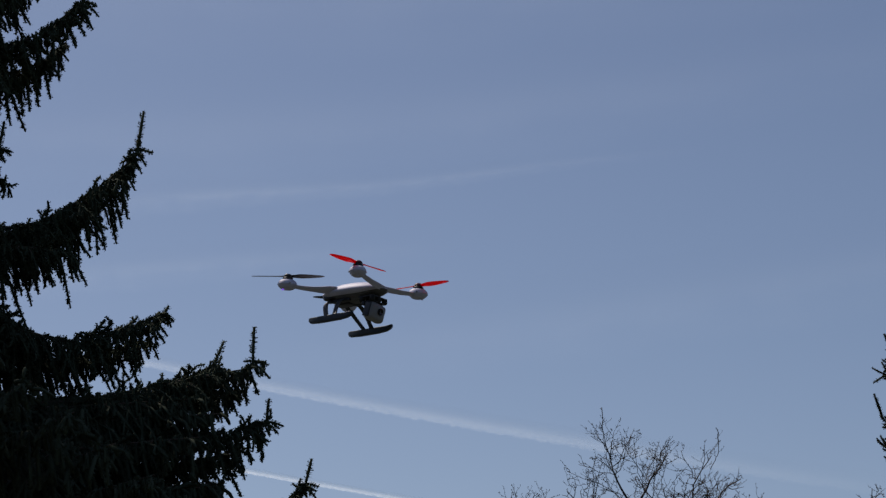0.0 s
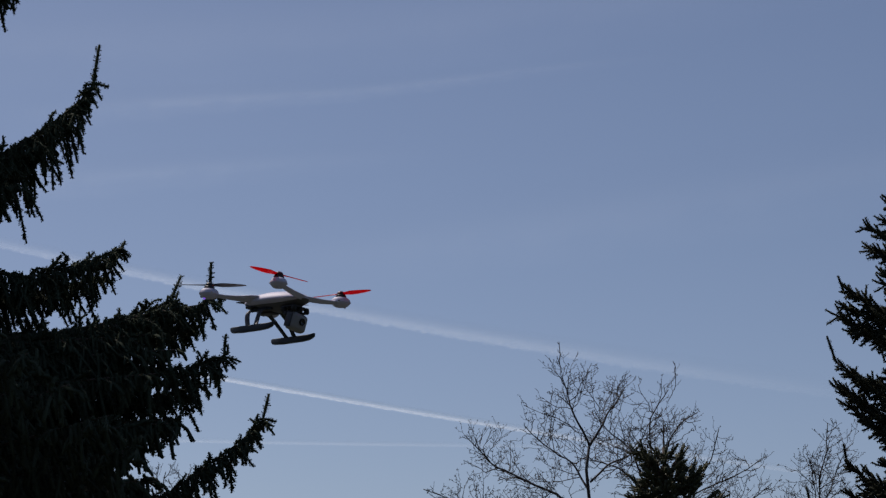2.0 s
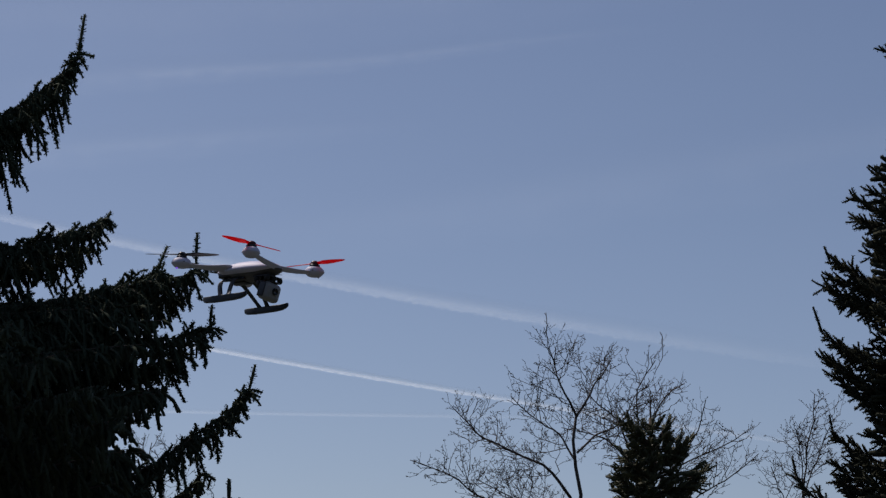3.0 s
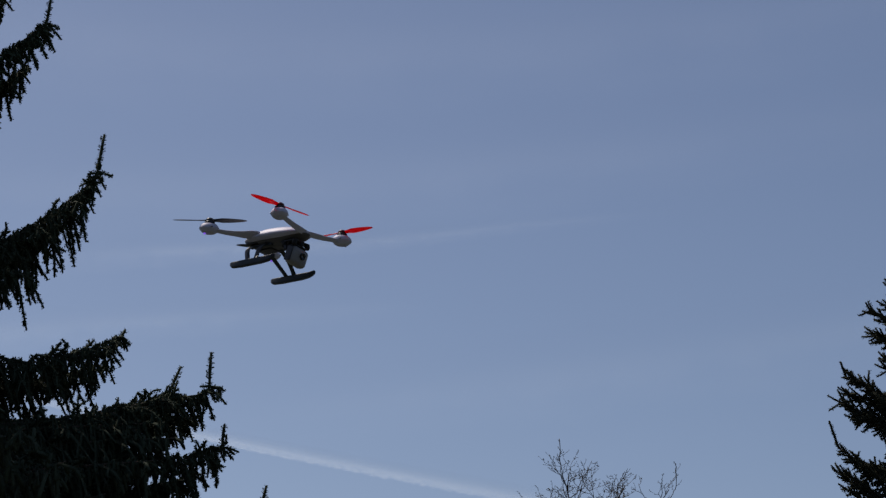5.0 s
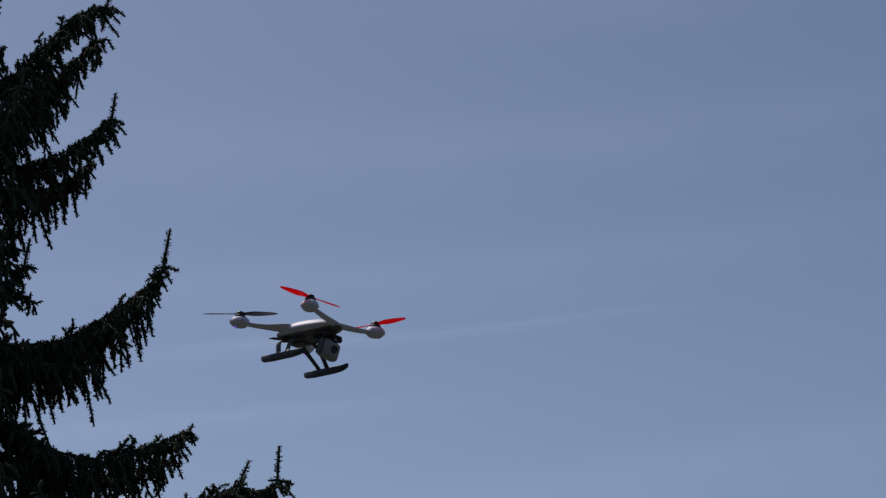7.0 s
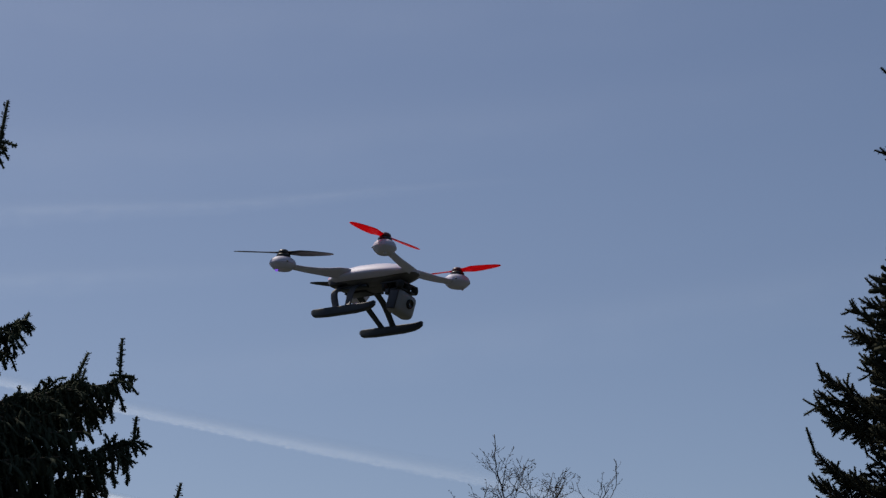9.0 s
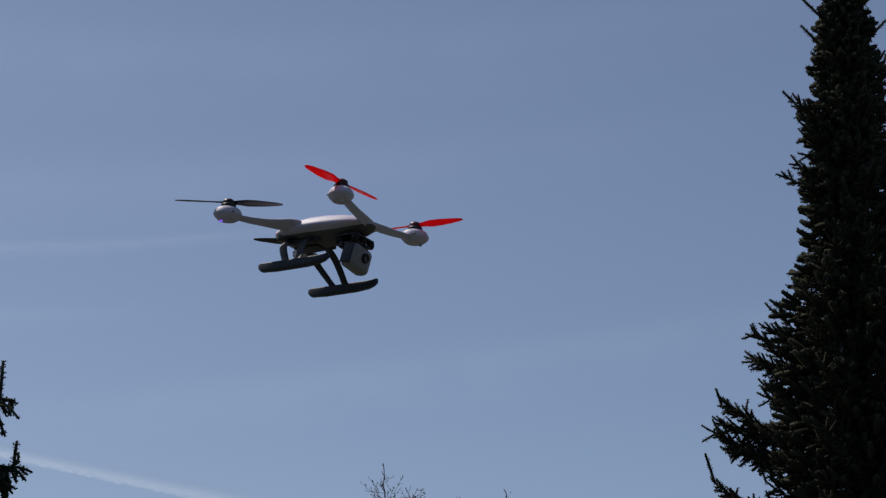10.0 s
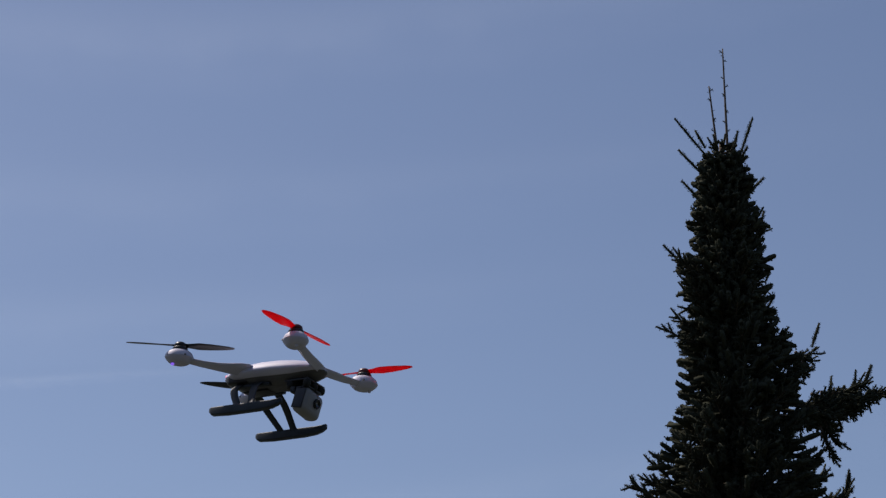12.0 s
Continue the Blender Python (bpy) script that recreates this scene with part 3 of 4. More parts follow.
    for z, tip, dy in ((6.42, -1.25, -0.4), (6.66, -1.30, 0.5), (6.85, -1.45, -0.2), (5.85, -1.32, 0.5), (5.55, -1.38, -0.5), (5.0, -1.25, 0.5), (4.85, -1.30, -0.4), (4.40, -0.90, 0.4), (4.45, -1.05, -0.2), (5.10, -1.15, 0.2)):
        axis = [(x0, y0, z - 0.12), (x0 * 0.5 + tip * 0.5, y0 + dy * 0.6, z - 0.04), (tip, y0 + dy, z + 0.16)]
        drooping_bough(tree, rng, axis, 0.30, 0.36, 0.6, 0.0)
    # dense boughs low in the crown, where no sky shows through
    for k in range(28):
        a = radians((-1) ** k * (16 + 5 * (k // 2)))
        z = 2.45 + 0.065 * k
        r = min(reach(z) * 0.92, 1.75 / max(0.3, math.cos(a)))
        dx, dy = math.cos(a), math.sin(a)
        axis = [(x0, y0, z - 0.05), (x0 + dx * r * 0.5, y0 + dy * r * 0.5, z - 0.03), (x0 + dx * r, y0 + dy * r, z + 0.08)]
        drooping_bough(tree, rng, axis, 0.36, 0.42, 0.4, 0.0)
    settle(tree, 1.7, (1.0964, 0.3123, -1.1364))


build_large_spruce()


# ---- the slender spruces ----
def slender_spruce(label, seed, place, crown_top, left, right, limbs, spikes, leaders, needle_mat, grow, shift, low=0.9, detail=3.1, step=0.075, even=0.84, fill=1000, hollow=0.27):
    """A young spruce: stem, layers of stiff brush-like branches, stray limbs and bare leading shoots. left, right: rows of height and outline."""
    rng = np.random.RandomState(seed)
    x0, y0 = place
    tree = thing("spruce_tree", (x0, y0, 0), label, "tree")
    stem_r = 0.018 * crown_top
    trunk_part(tree, [(x0, y0, -0.1), (x0, y0, crown_top * 0.5), (x0, y0, crown_top)], (stem_r, stem_r * 0.7, stem_r * 0.35, 0.012), BARK)
    lz, lx, rz, rx = [p[0] for p in left], [p[1] for p in left], [p[0] for p in right], [p[1] for p in right]

    def reach(z, a):
        to_left, to_right = x0 - np.interp(z, lz, lx), np.interp(z, rz, rx) - x0
        c, s = math.cos(a), math.sin(a)
        across = max(0.03, to_right if c > 0 else to_left)
        deep = max(0.03, (to_left + to_right) / 2)
        return 1 / math.sqrt((c / across) ** 2 + (s / deep) ** 2)

    z, turn = low, 0.0
    while z < crown_top:
        near = z > detail
        turn += 0.9
        count = 7 if near else 4
        for k in range(count):
            a = turn + (k + rng.uniform(-0.3, 0.3)) * 2 * math.pi / count
            h = z + rng.uniform(-0.035, 0.035)
            tuft = 1.0 - hollow * max(0.0, math.sin(h * 29.0 + 2.1 * math.sin(2 * a + 3.0 * h)))
            r = max(0.03, (reach(h, a) - 0.040) * rng.uniform(even, 1.02) * tuft)
            lift_up = rng.uniform(0.10, 0.45) + 0.4 * max(0, (z - detail) / (crown_top - detail))
            brush_branch(tree, rng, (x0, y0, h - r * lift_up), (x0 + math.cos(a) * r, y0 + math.sin(a) * r, h), needle_mat, near)
        z += (step if near else step * 3.5) * rng.uniform(0.8, 1.2)
    # short shoots close round the stem
    sp = Spray(rng, needle=0.026, density=240, width=0.011, core=0.7)
    for k in range(int((crown_top - detail) * fill)):
        z = detail + (crown_top - 0.1 - detail) * rng.random()
        a = k * 2.39996
        q = reach(z, a) * rng.uniform(0.05, 0.70)
        sp.shoot((x0 + q * math.cos(a), y0 + q * math.sin(a), z), (math.cos(a), math.sin(a), rng.uniform(-0.4, 0.9)), min(0.12, 0.25 * q + 0.05), density=1.0)
    sp.build(tree, needle_mat)
    for base, tip, bushy in limbs:
        brush_branch(tree, rng, base, tip, needle_mat, True, bushy)
        base, tip = np.asarray(base, dtype=float), np.asarray(tip, dtype=float)
        for k in range(3 if bushy > 0.95 else 2 if bushy > 0.75 else 1):
            f = rng.uniform(0.25, 0.6)
            drift = np.array([rng.uniform(-0.04, 0.04), rng.uniform(-0.09, 0.09), rng.uniform(-0.10, 0.02)])
            brush_branch(tree, rng, base + (tip - base) * f, base + (tip - base) * rng.uniform(0.78, 0.98) + drift, needle_mat, True, bushy)
    for base, tip in spikes:
        sp = Spray(rng, needle=0.0170, density=900, width=0.0036, core=0.5)
        d = np.asarray(tip) - np.asarray(base)
        sp.shoot(base, d, np.linalg.norm(d), (0, 0, 0), 1.0, 0.004)
        sp.build(tree, needle_mat, "stiff upright side shoot")
    for (bx, bz), (tx, tz) in leaders:
        sp = Spray(rng, needle=0.013, density=260, width=0.0050, core=0.25)
        A = curve_through([(bx, y0, bz - 0.08), (bx * 0.4 + tx * 0.6, y0, (bz + tz) / 2), (tx, y0, tz)], 12)
        sp.wood(A, np.linspace(0.008, 0.0035, 12), 6)
        n = int((tz - bz) / 0.055)
        for k in range(n):
            p = A[2] + (A[-1] - A[2]) * (k + 0.5) / n
            sp.shoot(p, (math.cos(k * 2.4), math.sin(k * 2.4) * 0.8, 0.7), 0.022, density=1.4)
        sp.shoot(A[-1] - (A[-1] - A[-2]), A[-1] - A[-2], 0.035, density=1.5, radius=0.0045)
        sp.build(tree, needle_mat, "thin bare leading shoot")
    return settle(tree, grow, shift)


RX, RY = 4.46, 11.34
slender_spruce(
    "slender dark spruce with bare leading shoots at its top", 5, (RX, RY), 6.90,
    ((0.5, 3.0), (2.5, 3.55), (3.2, 3.74), (3.5, 3.80), (3.9, 3.84), (4.1, 3.86), (4.5, 3.88), (4.65, 3.87), (4.75, 3.86), (4.85, 3.85), (4.95, 3.90), (5.06, 3.95), (5.18, 4.03), (5.34, 4.12),
     (5.54, 4.18), (5.69, 4.19), (5.78, 4.17), (5.86, 4.17), (5.96, 4.22), (6.10, 4.19), (6.20, 4.18), (6.27, 4.28), (6.36, 4.27), (6.47, 4.27), (6.70, 4.33), (6.90, 4.38), (7.0, 4.42)),
    ((0.5, 5.9), (3.0, 5.3), (4.0, 5.1), (5.05, 4.98), (5.15, 4.95), (5.31, 4.90), (5.46, 4.92), (5.55, 4.89), (5.635, 4.90), (5.76, 4.83), (5.83, 4.70), (5.95, 4.75), (6.05, 4.71), (6.19, 4.72),
     (6.27, 4.65), (6.42, 4.72), (6.51, 4.63), (6.64, 4.67), (6.71, 4.57), (6.81, 4.60), (6.92, 4.55), (7.0, 4.50)),
    (
        ((RX, RY, 6.06), (4.16, RY, 6.20), 0.8), ((RX, RY, 5.98), (4.20, RY, 6.10), 0.8), ((RX, RY, 5.92), (4.20, RY, 6.00), 0.8), ((RX, RY, 5.74), (4.07, RY, 5.77), 0.35), ((RX, RY, 5.74), (4.14, RY, 5.85), 0.3), ((RX, RY, 4.80), (3.83, RY, 4.91), 0.7), ((RX, RY, 4.66), (3.94, 11.53, 4.84), 0.8),
        ((RX, RY + 0.1, 4.36), (3.90, 11.80, 4.66), 1.0), ((RX, RY + 0.1, 4.30), (3.87, 11.87, 4.52), 1.0),
        ((RX, RY + 0.1, 3.90), (3.78, 11.70, 4.21), 1.0), ((RX, RY + 0.1, 3.72), (3.77, 11.70, 4.07), 0.9), ((RX, RY + 0.1, 3.60), (3.82, 11.70, 3.98), 0.9),
        ((RX, RY + 0.1, 3.25), (3.87, 11.82, 3.65), 1.0), ((RX, RY + 0.1, 3.15), (3.85, 11.82, 3.50), 1.0), ((4.2, RY + 0.2, 3.0), (3.89, 11.80, 3.40), 0.9), ((4.2, RY + 0.2, 2.9), (3.62, 11.80, 3.42), 0.8),
        ((RX, RY, 5.74), (4.98, RY, 5.77), 0.55), ((4.86, RY, 5.76), (4.96, RY, 5.72), 0.6), ((RX, RY, 5.38), (5.46, RY, 5.63), 1.0), ((4.7, RY, 5.46), (5.30, RY, 5.64), 1.0), ((4.7, RY, 5.38), (5.22, RY + 0.05, 5.52), 1.0),
        ((RX, RY, 4.55), (5.10, RY, 4.85), 1.0),
        ((4.97, RY, 5.45), (5.09, RY, 5.29), 0.7),
        ((4.98, RY, 5.40), (5.06, RY, 5.19), 0.6),
        ((4.70, RY, 4.98), (5.00, RY, 5.09), 0.8),
        ((4.83, RY, 4.88), (5.06, RY, 4.98), 0.9),
        ((4.86, RY, 4.68), (5.15, RY, 5.05), 0.7),
        ((4.94, RY, 4.65), (5.22, RY, 4.91), 0.9),
        ((4.98, RY, 4.64), (5.31, RY, 4.80), 1.0),
        ((4.99, RY, 4.59), (5.36, RY, 4.72), 1.0),
        ((4.82, RY, 4.74), (5.11, RY, 4.85), 1.0),
    ),
    (
        ((4.38, RY, 6.80), (4.175, RY, 7.005)), ((4.36, RY, 6.68), (4.19, RY, 6.82)), ((4.34, RY, 6.52), (4.20, RY, 6.64)), ((4.36, RY, 6.86), (4.30, RY, 6.955)), ((4.17, RY, 6.17), (4.072, RY, 6.25)), ((4.03, RY, 5.04), (3.94, RY, 5.10)),
        ((4.57, RY, 6.84), (4.672, RY, 7.10)), ((4.53, RY, 6.86), (4.57, RY, 7.00)), ((4.56, RY, 6.80), (4.63, RY, 6.92)), ((4.62, RY, 6.64), (4.726, RY, 6.75)), ((4.68, RY, 6.42), (4.713, RY, 6.55)),
        ((4.70, RY, 6.14), (4.735, RY, 6.225)), ((4.70, RY, 5.98), (4.749, RY, 6.06)), ((4.97, RY, 5.80), (5.026, RY, 5.945)), ((4.84, RY, 5.64), (4.887, RY, 5.713)),
        ((5.28, RY, 5.62), (5.348, RY, 5.75)), ((5.22, RY, 5.58), (5.242, RY, 5.707)), ((5.07, RY, 5.54), (5.084, RY, 5.652)), ((5.12, RY, 5.0), (5.156, RY, 5.14)),
        ((5.14, RY, 4.99), (5.16, RY, 5.12)),
        ((5.21, RY, 4.86), (5.24, RY, 4.95)),
        ((5.29, RY, 4.76), (5.32, RY, 4.86)),
        ((5.31, RY, 5.66), (5.35, RY, 5.75)),
        ((5.46, RY, 5.65), (5.49, RY, 5.74)),
        ((4.98, RY, 5.84), (5.02, RY, 5.92)),
        ((3.90, 11.81, 4.63), (3.870, 11.826, 4.740)), ((3.94, 11.81, 4.62), (3.930, 11.82, 4.69)), ((3.78, 11.70, 4.21), (3.73, 11.70, 4.36)), ((3.87, 11.82, 3.65), (3.85, 11.82, 3.77)), ((3.63, 11.80, 3.42), (3.61, 11.80, 3.52)),
    ),
    (((4.50, 6.92), (4.50, 7.49)), ((4.44, 6.88), (4.40, 7.24))), NEEDLE_GREEN, 1.4, (0.4253, -0.6696, -0.8464))
slender_spruce(
    "small bushy green spruce with a short leading shoot", 8, (3.19, 13.02), 3.82,
    ((0.40, 2.09), (2.60, 2.57), (3.39, 2.87), (3.49, 2.95), (3.60, 2.98), (3.72, 3.05), (3.80, 3.03), (3.83, 3.16)),
    ((0.40, 4.29), (2.60, 3.85), (3.41, 3.53), (3.50, 3.57), (3.58, 3.44), (3.65, 3.39), (3.71, 3.31), (3.79, 3.30), (3.83, 3.23)),
    (((3.19, 13.02, 3.30), (2.95, 13.00, 3.46), 1.0), ((3.19, 13.02, 3.34), (3.55, 13.00, 3.50), 1.0), ((3.19, 13.02, 3.48), (3.38, 12.95, 3.64), 1.0), ((3.19, 13.02, 3.64), (3.04, 13.00, 3.80), 1.0), ((3.19, 13.02, 3.63), (3.30, 13.00, 3.79), 1.0), ((3.19, 13.02, 3.43), (2.95, 12.90, 3.59), 1.0), ((3.19, 13.02, 3.52), (3.44, 13.00, 3.68), 1.0)), (), (((3.19, 3.82), (3.19, 3.96)),), NEEDLE_SUNLIT, 1.5, (0.8875, 0.1620, -0.7811), detail=2.7, step=0.095, even=0.66, fill=300)


# ---- the bare trees ----
BARE_SITE = (0.5900, -0.8811, -0.9500)


def bare_tree(label, seed, place, stem, limbs, y_spread, density=0.85, first=0.40):
    """A leafless tree: stem, limbs with their bends, and on each limb branches, twigs and buds."""
    rng = np.random.RandomState(seed)
    x0, y0 = place
    tree = thing("bare_tree", (x0, y0, 0), label, "tree")
    trunk_part(tree, [(x, y0, z) for x, z in stem], (0.055, 0.034, 0.018, 0.009), TWIG_BARK)

    def twigs(out, P, size, level):
        """Side twigs along a branch, curving upwards, alternately left and right."""
        L = np.linalg.norm(np.diff(P, axis=0), axis=1).sum()
        gap = (0.044, 0.045, 0.048)[level]
        n = max(2, int(L / gap * density))
        T = np.gradient(P, axis=0)
        for k in range(n):
            u = (0.15 if level == 0 else 0.2) + 0.8 * (k + rng.random()) / n
            x = min(u, 0.999) * (len(P) - 1)
            i = int(x)
            p, t = P[i] + (P[min(i + 1, len(P) - 1)] - P[i]) * (x - i), unit(T[i])
            a = rng.uniform(0, 2 * np.pi)
            w = np.array([math.cos(a), 0.7 * math.sin(a), 0.5 * math.sin(a + 1)])
            w = unit(w - t * (w @ t))
            d = unit(t * rng.uniform(0.35, 0.8) + w * rng.uniform(0.6, 1.1))
            l = size * (1.2 - 1.0 * u) * rng.uniform(0.45, 1.2)
            s = np.linspace(0, 1, 6)[:, None]
            kink = np.cumsum(rng.normal(size=(6, 3)) * 0.050 * l, axis=0)
            kink[0] = 0
            Q = p + d * l * s + np.array([0, 0, rng.uniform(0.1, 0.45)]) * l * s * s + kink
            r = (0.0032, 0.0020, 0.0015)[level]
            out.append(tube(Q, np.linspace(r, max(0.0010, r * 0.5), 6), 4 if level == 0 else 3))
            if level < 2:
                twigs(out, Q, (0.21, 0.075)[level], level + 1)
            if level > 0:
                for j in (2, 4, 5):
                    b = unit(rng.normal(size=3) + t)
                    out.append(tube([Q[j], Q[j] + b * 0.005, Q[j] + b * 0.012], [0.0010, 0.0022, 0.0005], 3))

    for bends, r0 in limbs:
        n = len(bends)
        yy = np.cumsum(rng.normal(size=n) * y_spread)
        yy -= yy[0]
        P = curve_through([(x, y0 + dy, z) for (x, z), dy in zip(bends, yy)], 16)
        P[1:-1] += np.cumsum(rng.normal(size=(14, 3)) * 0.006, axis=0) * np.sin(np.linspace(0.2, np.pi - 0.2, 14))[:, None]
        V, F = tube(P, np.linspace(r0 * 0.8, 0.0028, 16), 7)
        limb = child("limb", mesh_of("limb", V, F, TWIG_BARK, True), tree)
        out = []
        twigs(out, P, first if r0 > 0.004 else 0.07, 0 if r0 > 0.004 else 2)
        VV, FF, c = [], [], 0
        for V, F in out:
            VV.append(V)
            FF.append(F + c)
            c += len(V)
        tagged(child("twig_spray", mesh_of("twig_spray", np.concatenate(VV), np.concatenate(FF), TWIG_BARK), limb), kind="stuff")
    return settle(tree, 1.5, BARE_SITE)


bare_tree("leafless tree with fine spreading grey-brown twigs", 21, (3.12, 14.45), ((3.05, -0.1), (3.16, 2.2), (3.08, 3.0), (3.15, 3.5), (3.10, 3.8), (3.13, 4.06)), (
    (((3.13, 4.04), (3.03, 4.25), (3.00, 4.40), (2.99, 4.50)), 0.011),
    (((3.13, 4.04), (3.25, 4.28), (3.32, 4.38), (3.38, 4.44)), 0.012),
    (((3.13, 3.80), (3.29, 3.93), (3.44, 4.01), (3.57, 4.21)), 0.010),
    (((3.08, 3.50), (2.93, 3.66), (2.79, 3.73), (2.49, 3.86), (2.37, 3.93), (2.23, 4.05)), 0.014),
    (((3.12, 3.74), (3.03, 3.92), (2.83, 4.07), (2.71, 4.18)), 0.010),
    (((3.10, 3.2), (2.88, 3.38), (2.44, 3.50), (2.25, 3.62), (1.99, 3.72)), 0.013),
    (((3.10, 3.3), (2.75, 3.45), (2.45, 3.62)), 0.009),
    (((2.98, 4.40), (2.94, 4.58), (2.945, 4.74)), 0.003),
), 0.06)
bare_tree("leafless tree with several slim upright stems", 22, (3.70, 14.6), ((3.72, -0.1), (3.71, 2.0), (3.68, 3.2), (3.66, 3.62)), (
    (((3.67, 3.5), (3.47, 3.80), (3.29, 3.92), (3.06, 3.98)), 0.011),
    (((3.66, 3.58), (3.54, 3.99), (3.42, 4.12), (3.34, 4.22), (3.27, 4.34)), 0.011),
    (((3.66, 3.58), (3.65, 3.82), (3.64, 4.22), (3.74, 4.46)), 0.011),
    (((3.68, 3.4), (3.76, 3.56), (3.98, 3.81), (4.13, 4.03), (4.14, 4.22)), 0.012),
    (((3.68, 3.4), (3.81, 3.69), (4.22, 3.88), (4.42, 4.02)), 0.010),
    (((3.74, 4.38), (3.80, 4.50), (3.80, 4.65)), 0.003),
    (((3.68, 3.3), (3.95, 3.52), (4.25, 3.68), (4.45, 3.84)), 0.009),
    (((3.66, 3.6), (3.70, 3.95), (3.84, 4.20), (3.97, 4.32)), 0.010),
), 0.06, 0.68)
bare_tree("slim leafless sapling with fine pale twigs", 23, (4.56, 14.1), ((4.50, -0.1), (4.53, 1.8), (4.55, 3.0), (4.57, 3.62)), (
    (((4.57, 3.55), (4.60, 3.84), (4.66, 4.18)), 0.008),
    (((4.56, 3.45), (4.52, 3.72), (4.50, 3.94)), 0.006),
    (((4.57, 3.50), (4.72, 3.80), (4.82, 4.03)), 0.006),
    (((4.55, 3.2), (4.38, 3.5), (4.30, 3.68)), 0.006),
), 0.05, 0.9, 0.22)
bare_tree("low leafless shrub-like tree with pale twigs behind the spruce", 24, (0.30, 14.9), ((0.20, -0.1), (0.25, 1.6), (0.30, 2.9), (0.30, 3.3)), (
    (((0.30, 3.3), (0.32, 3.60), (0.38, 3.85)), 0.006),
    (((0.30, 3.2), (0.45, 3.55), (0.53, 3.84)), 0.006),
    (((0.30, 3.1), (0.65, 3.35), (0.87, 3.52)), 0.006),
    (((0.30, 3.1), (0.20, 3.50), (0.22, 3.75)), 0.006),
), 0.05, 0.9, 0.22)


# ---- the quadcopter ----
def lathe(profile, turns=24, stretch=(1, 1), turn=0.0, place=(0, 0, 0)):
    """A round body from rows of radius and height."""
    bm = bmesh.new()
    rows = []
    ct, st = math.cos(turn), math.sin(turn)
    for r, z in profile:
        if r < 1e-6:
            rows.append([bm.verts.new((place[0], place[1], place[2] + z))])
            continue
        row = []
        for k in range(turns):
            a = 2 * math.pi * k / turns
            x, y = r * math.cos(a) * stretch[0], r * math.sin(a) * stretch[1]
            row.append(bm.verts.new((place[0] + x * ct - y * st, place[1] + x * st + y * ct, place[2] + z)))
        rows.append(row)
    for a, b in zip(rows, rows[1:]):
        for k in range(turns):
            q = [a[k % len(a)], a[(k + 1) % len(a)], b[(k + 1) % len(b)], b[k % len(b)]]
            q = [v for i, v in enumerate(q) if v not in q[:i]]
            if len(q) > 2:
                bm.faces.new(q)
    for row, flip in ((rows[0], True), (rows[-1], False)):
        if len(row) > 2:
            bm.faces.new(row[::-1] if flip else row)
    return bm


def loft(stations, turns=20, power=2.4, keel=0.0, deep=1.0):
    """A body through rows of centre, side axis, up axis, half width and half height, with rounded-box sections; keel draws the lower half in, deep lengthens it."""
    bm = bmesh.new()
    rows = []
    for c, s, u, hw, hh in stations:
        row = []
        for k in range(turns):
            a = 2 * math.pi * k / turns
            ca, sa_ = math.cos(a), math.sin(a)
            x = math.copysign(abs(ca) ** (2 / power), ca) * hw
            z = math.copysign(abs(sa_) ** (2 / power), sa_) * hh
            if z < 0:
                x *= 1 - keel * (-z / hh) ** 0.8
                z *= deep
            row.append(bm.verts.new(Vector(c) + Vector(s) * x + Vector(u) * z))
        rows.append(row)
    for a, b in zip(rows, rows[1:]):
        for k in range(turns):
            bm.faces.new((a[k], a[(k + 1) % turns], b[(k + 1) % turns], b[k]))
    bm.faces.new(rows[0][::-1])
    bm.faces.new(rows[-1])
    return bm


def hull(stations, half, z0):
    """A body through rows of x, half width, height above and depth below its rim; half: its section from the crown to the keel, in shares of them."""
    bm = bmesh.new()
    rows = []
    ring = [(a, b) for a, b in half] + [(-a, b) for a, b in half[-2:0:-1]]
    for x, hw, high, deep in stations:
        rows.append([bm.verts.new((x, a * hw, z0 + b * (high if b > 0 else deep))) for a, b in ring])
    n = len(ring)
    for a, b in zip(rows, rows[1:]):
        for k in range(n):
            bm.faces.new((a[k], a[(k + 1) % n], b[(k + 1) % n], b[k]))
    bm.faces.new(rows[0][::-1])
    bm.faces.new(rows[-1])
    return bm


def rounded_box(size, place, bevel, turn=None, segments=3):
    bm = bmesh.new()
    bmesh.ops.create_cube(bm, size=1.0)
    bmesh.ops.scale(bm, vec=size, verts=bm.verts)
    bmesh.ops.bevel(bm, geom=list(bm.edges), offset=bevel, segments=segments, profile=0.5, affect="EDGES")
    m = Matrix.Translation(place) @ (turn or Matrix.Identity(4))
    bmesh.ops.transform(bm, matrix=m, verts=bm.verts)
    return bm


def blade(turn, spin, radius=0.102):
    """One twisted propeller blade along the given direction, pitched for its way of turning, with a real section."""
    rows = []
    c, s = math.cos(turn), math.sin(turn)
    shape = ((0.006, 0.005, 24, 0.0024), (0.018, 0.0065, 22, 0.0018), (0.035, 0.0105, 18, 0.0014), (0.055, 0.0108, 14, 0.0012), (0.075, 0.0092, 11, 0.0010), (0.092, 0.0068, 9, 0.0008), (radius, 0.0030, 8, 0.0006))
    for r, half, pitch, thick in shape:
        t = radians(pitch) * spin
        side = (-s * math.cos(t), c * math.cos(t), math.sin(t))
        up = (s * math.sin(t), -c * math.sin(t), math.cos(t))
        rows.append(((c * r, s * r, 0.0), side, up, half, thick))
    return loft(rows, 12, 2.0)


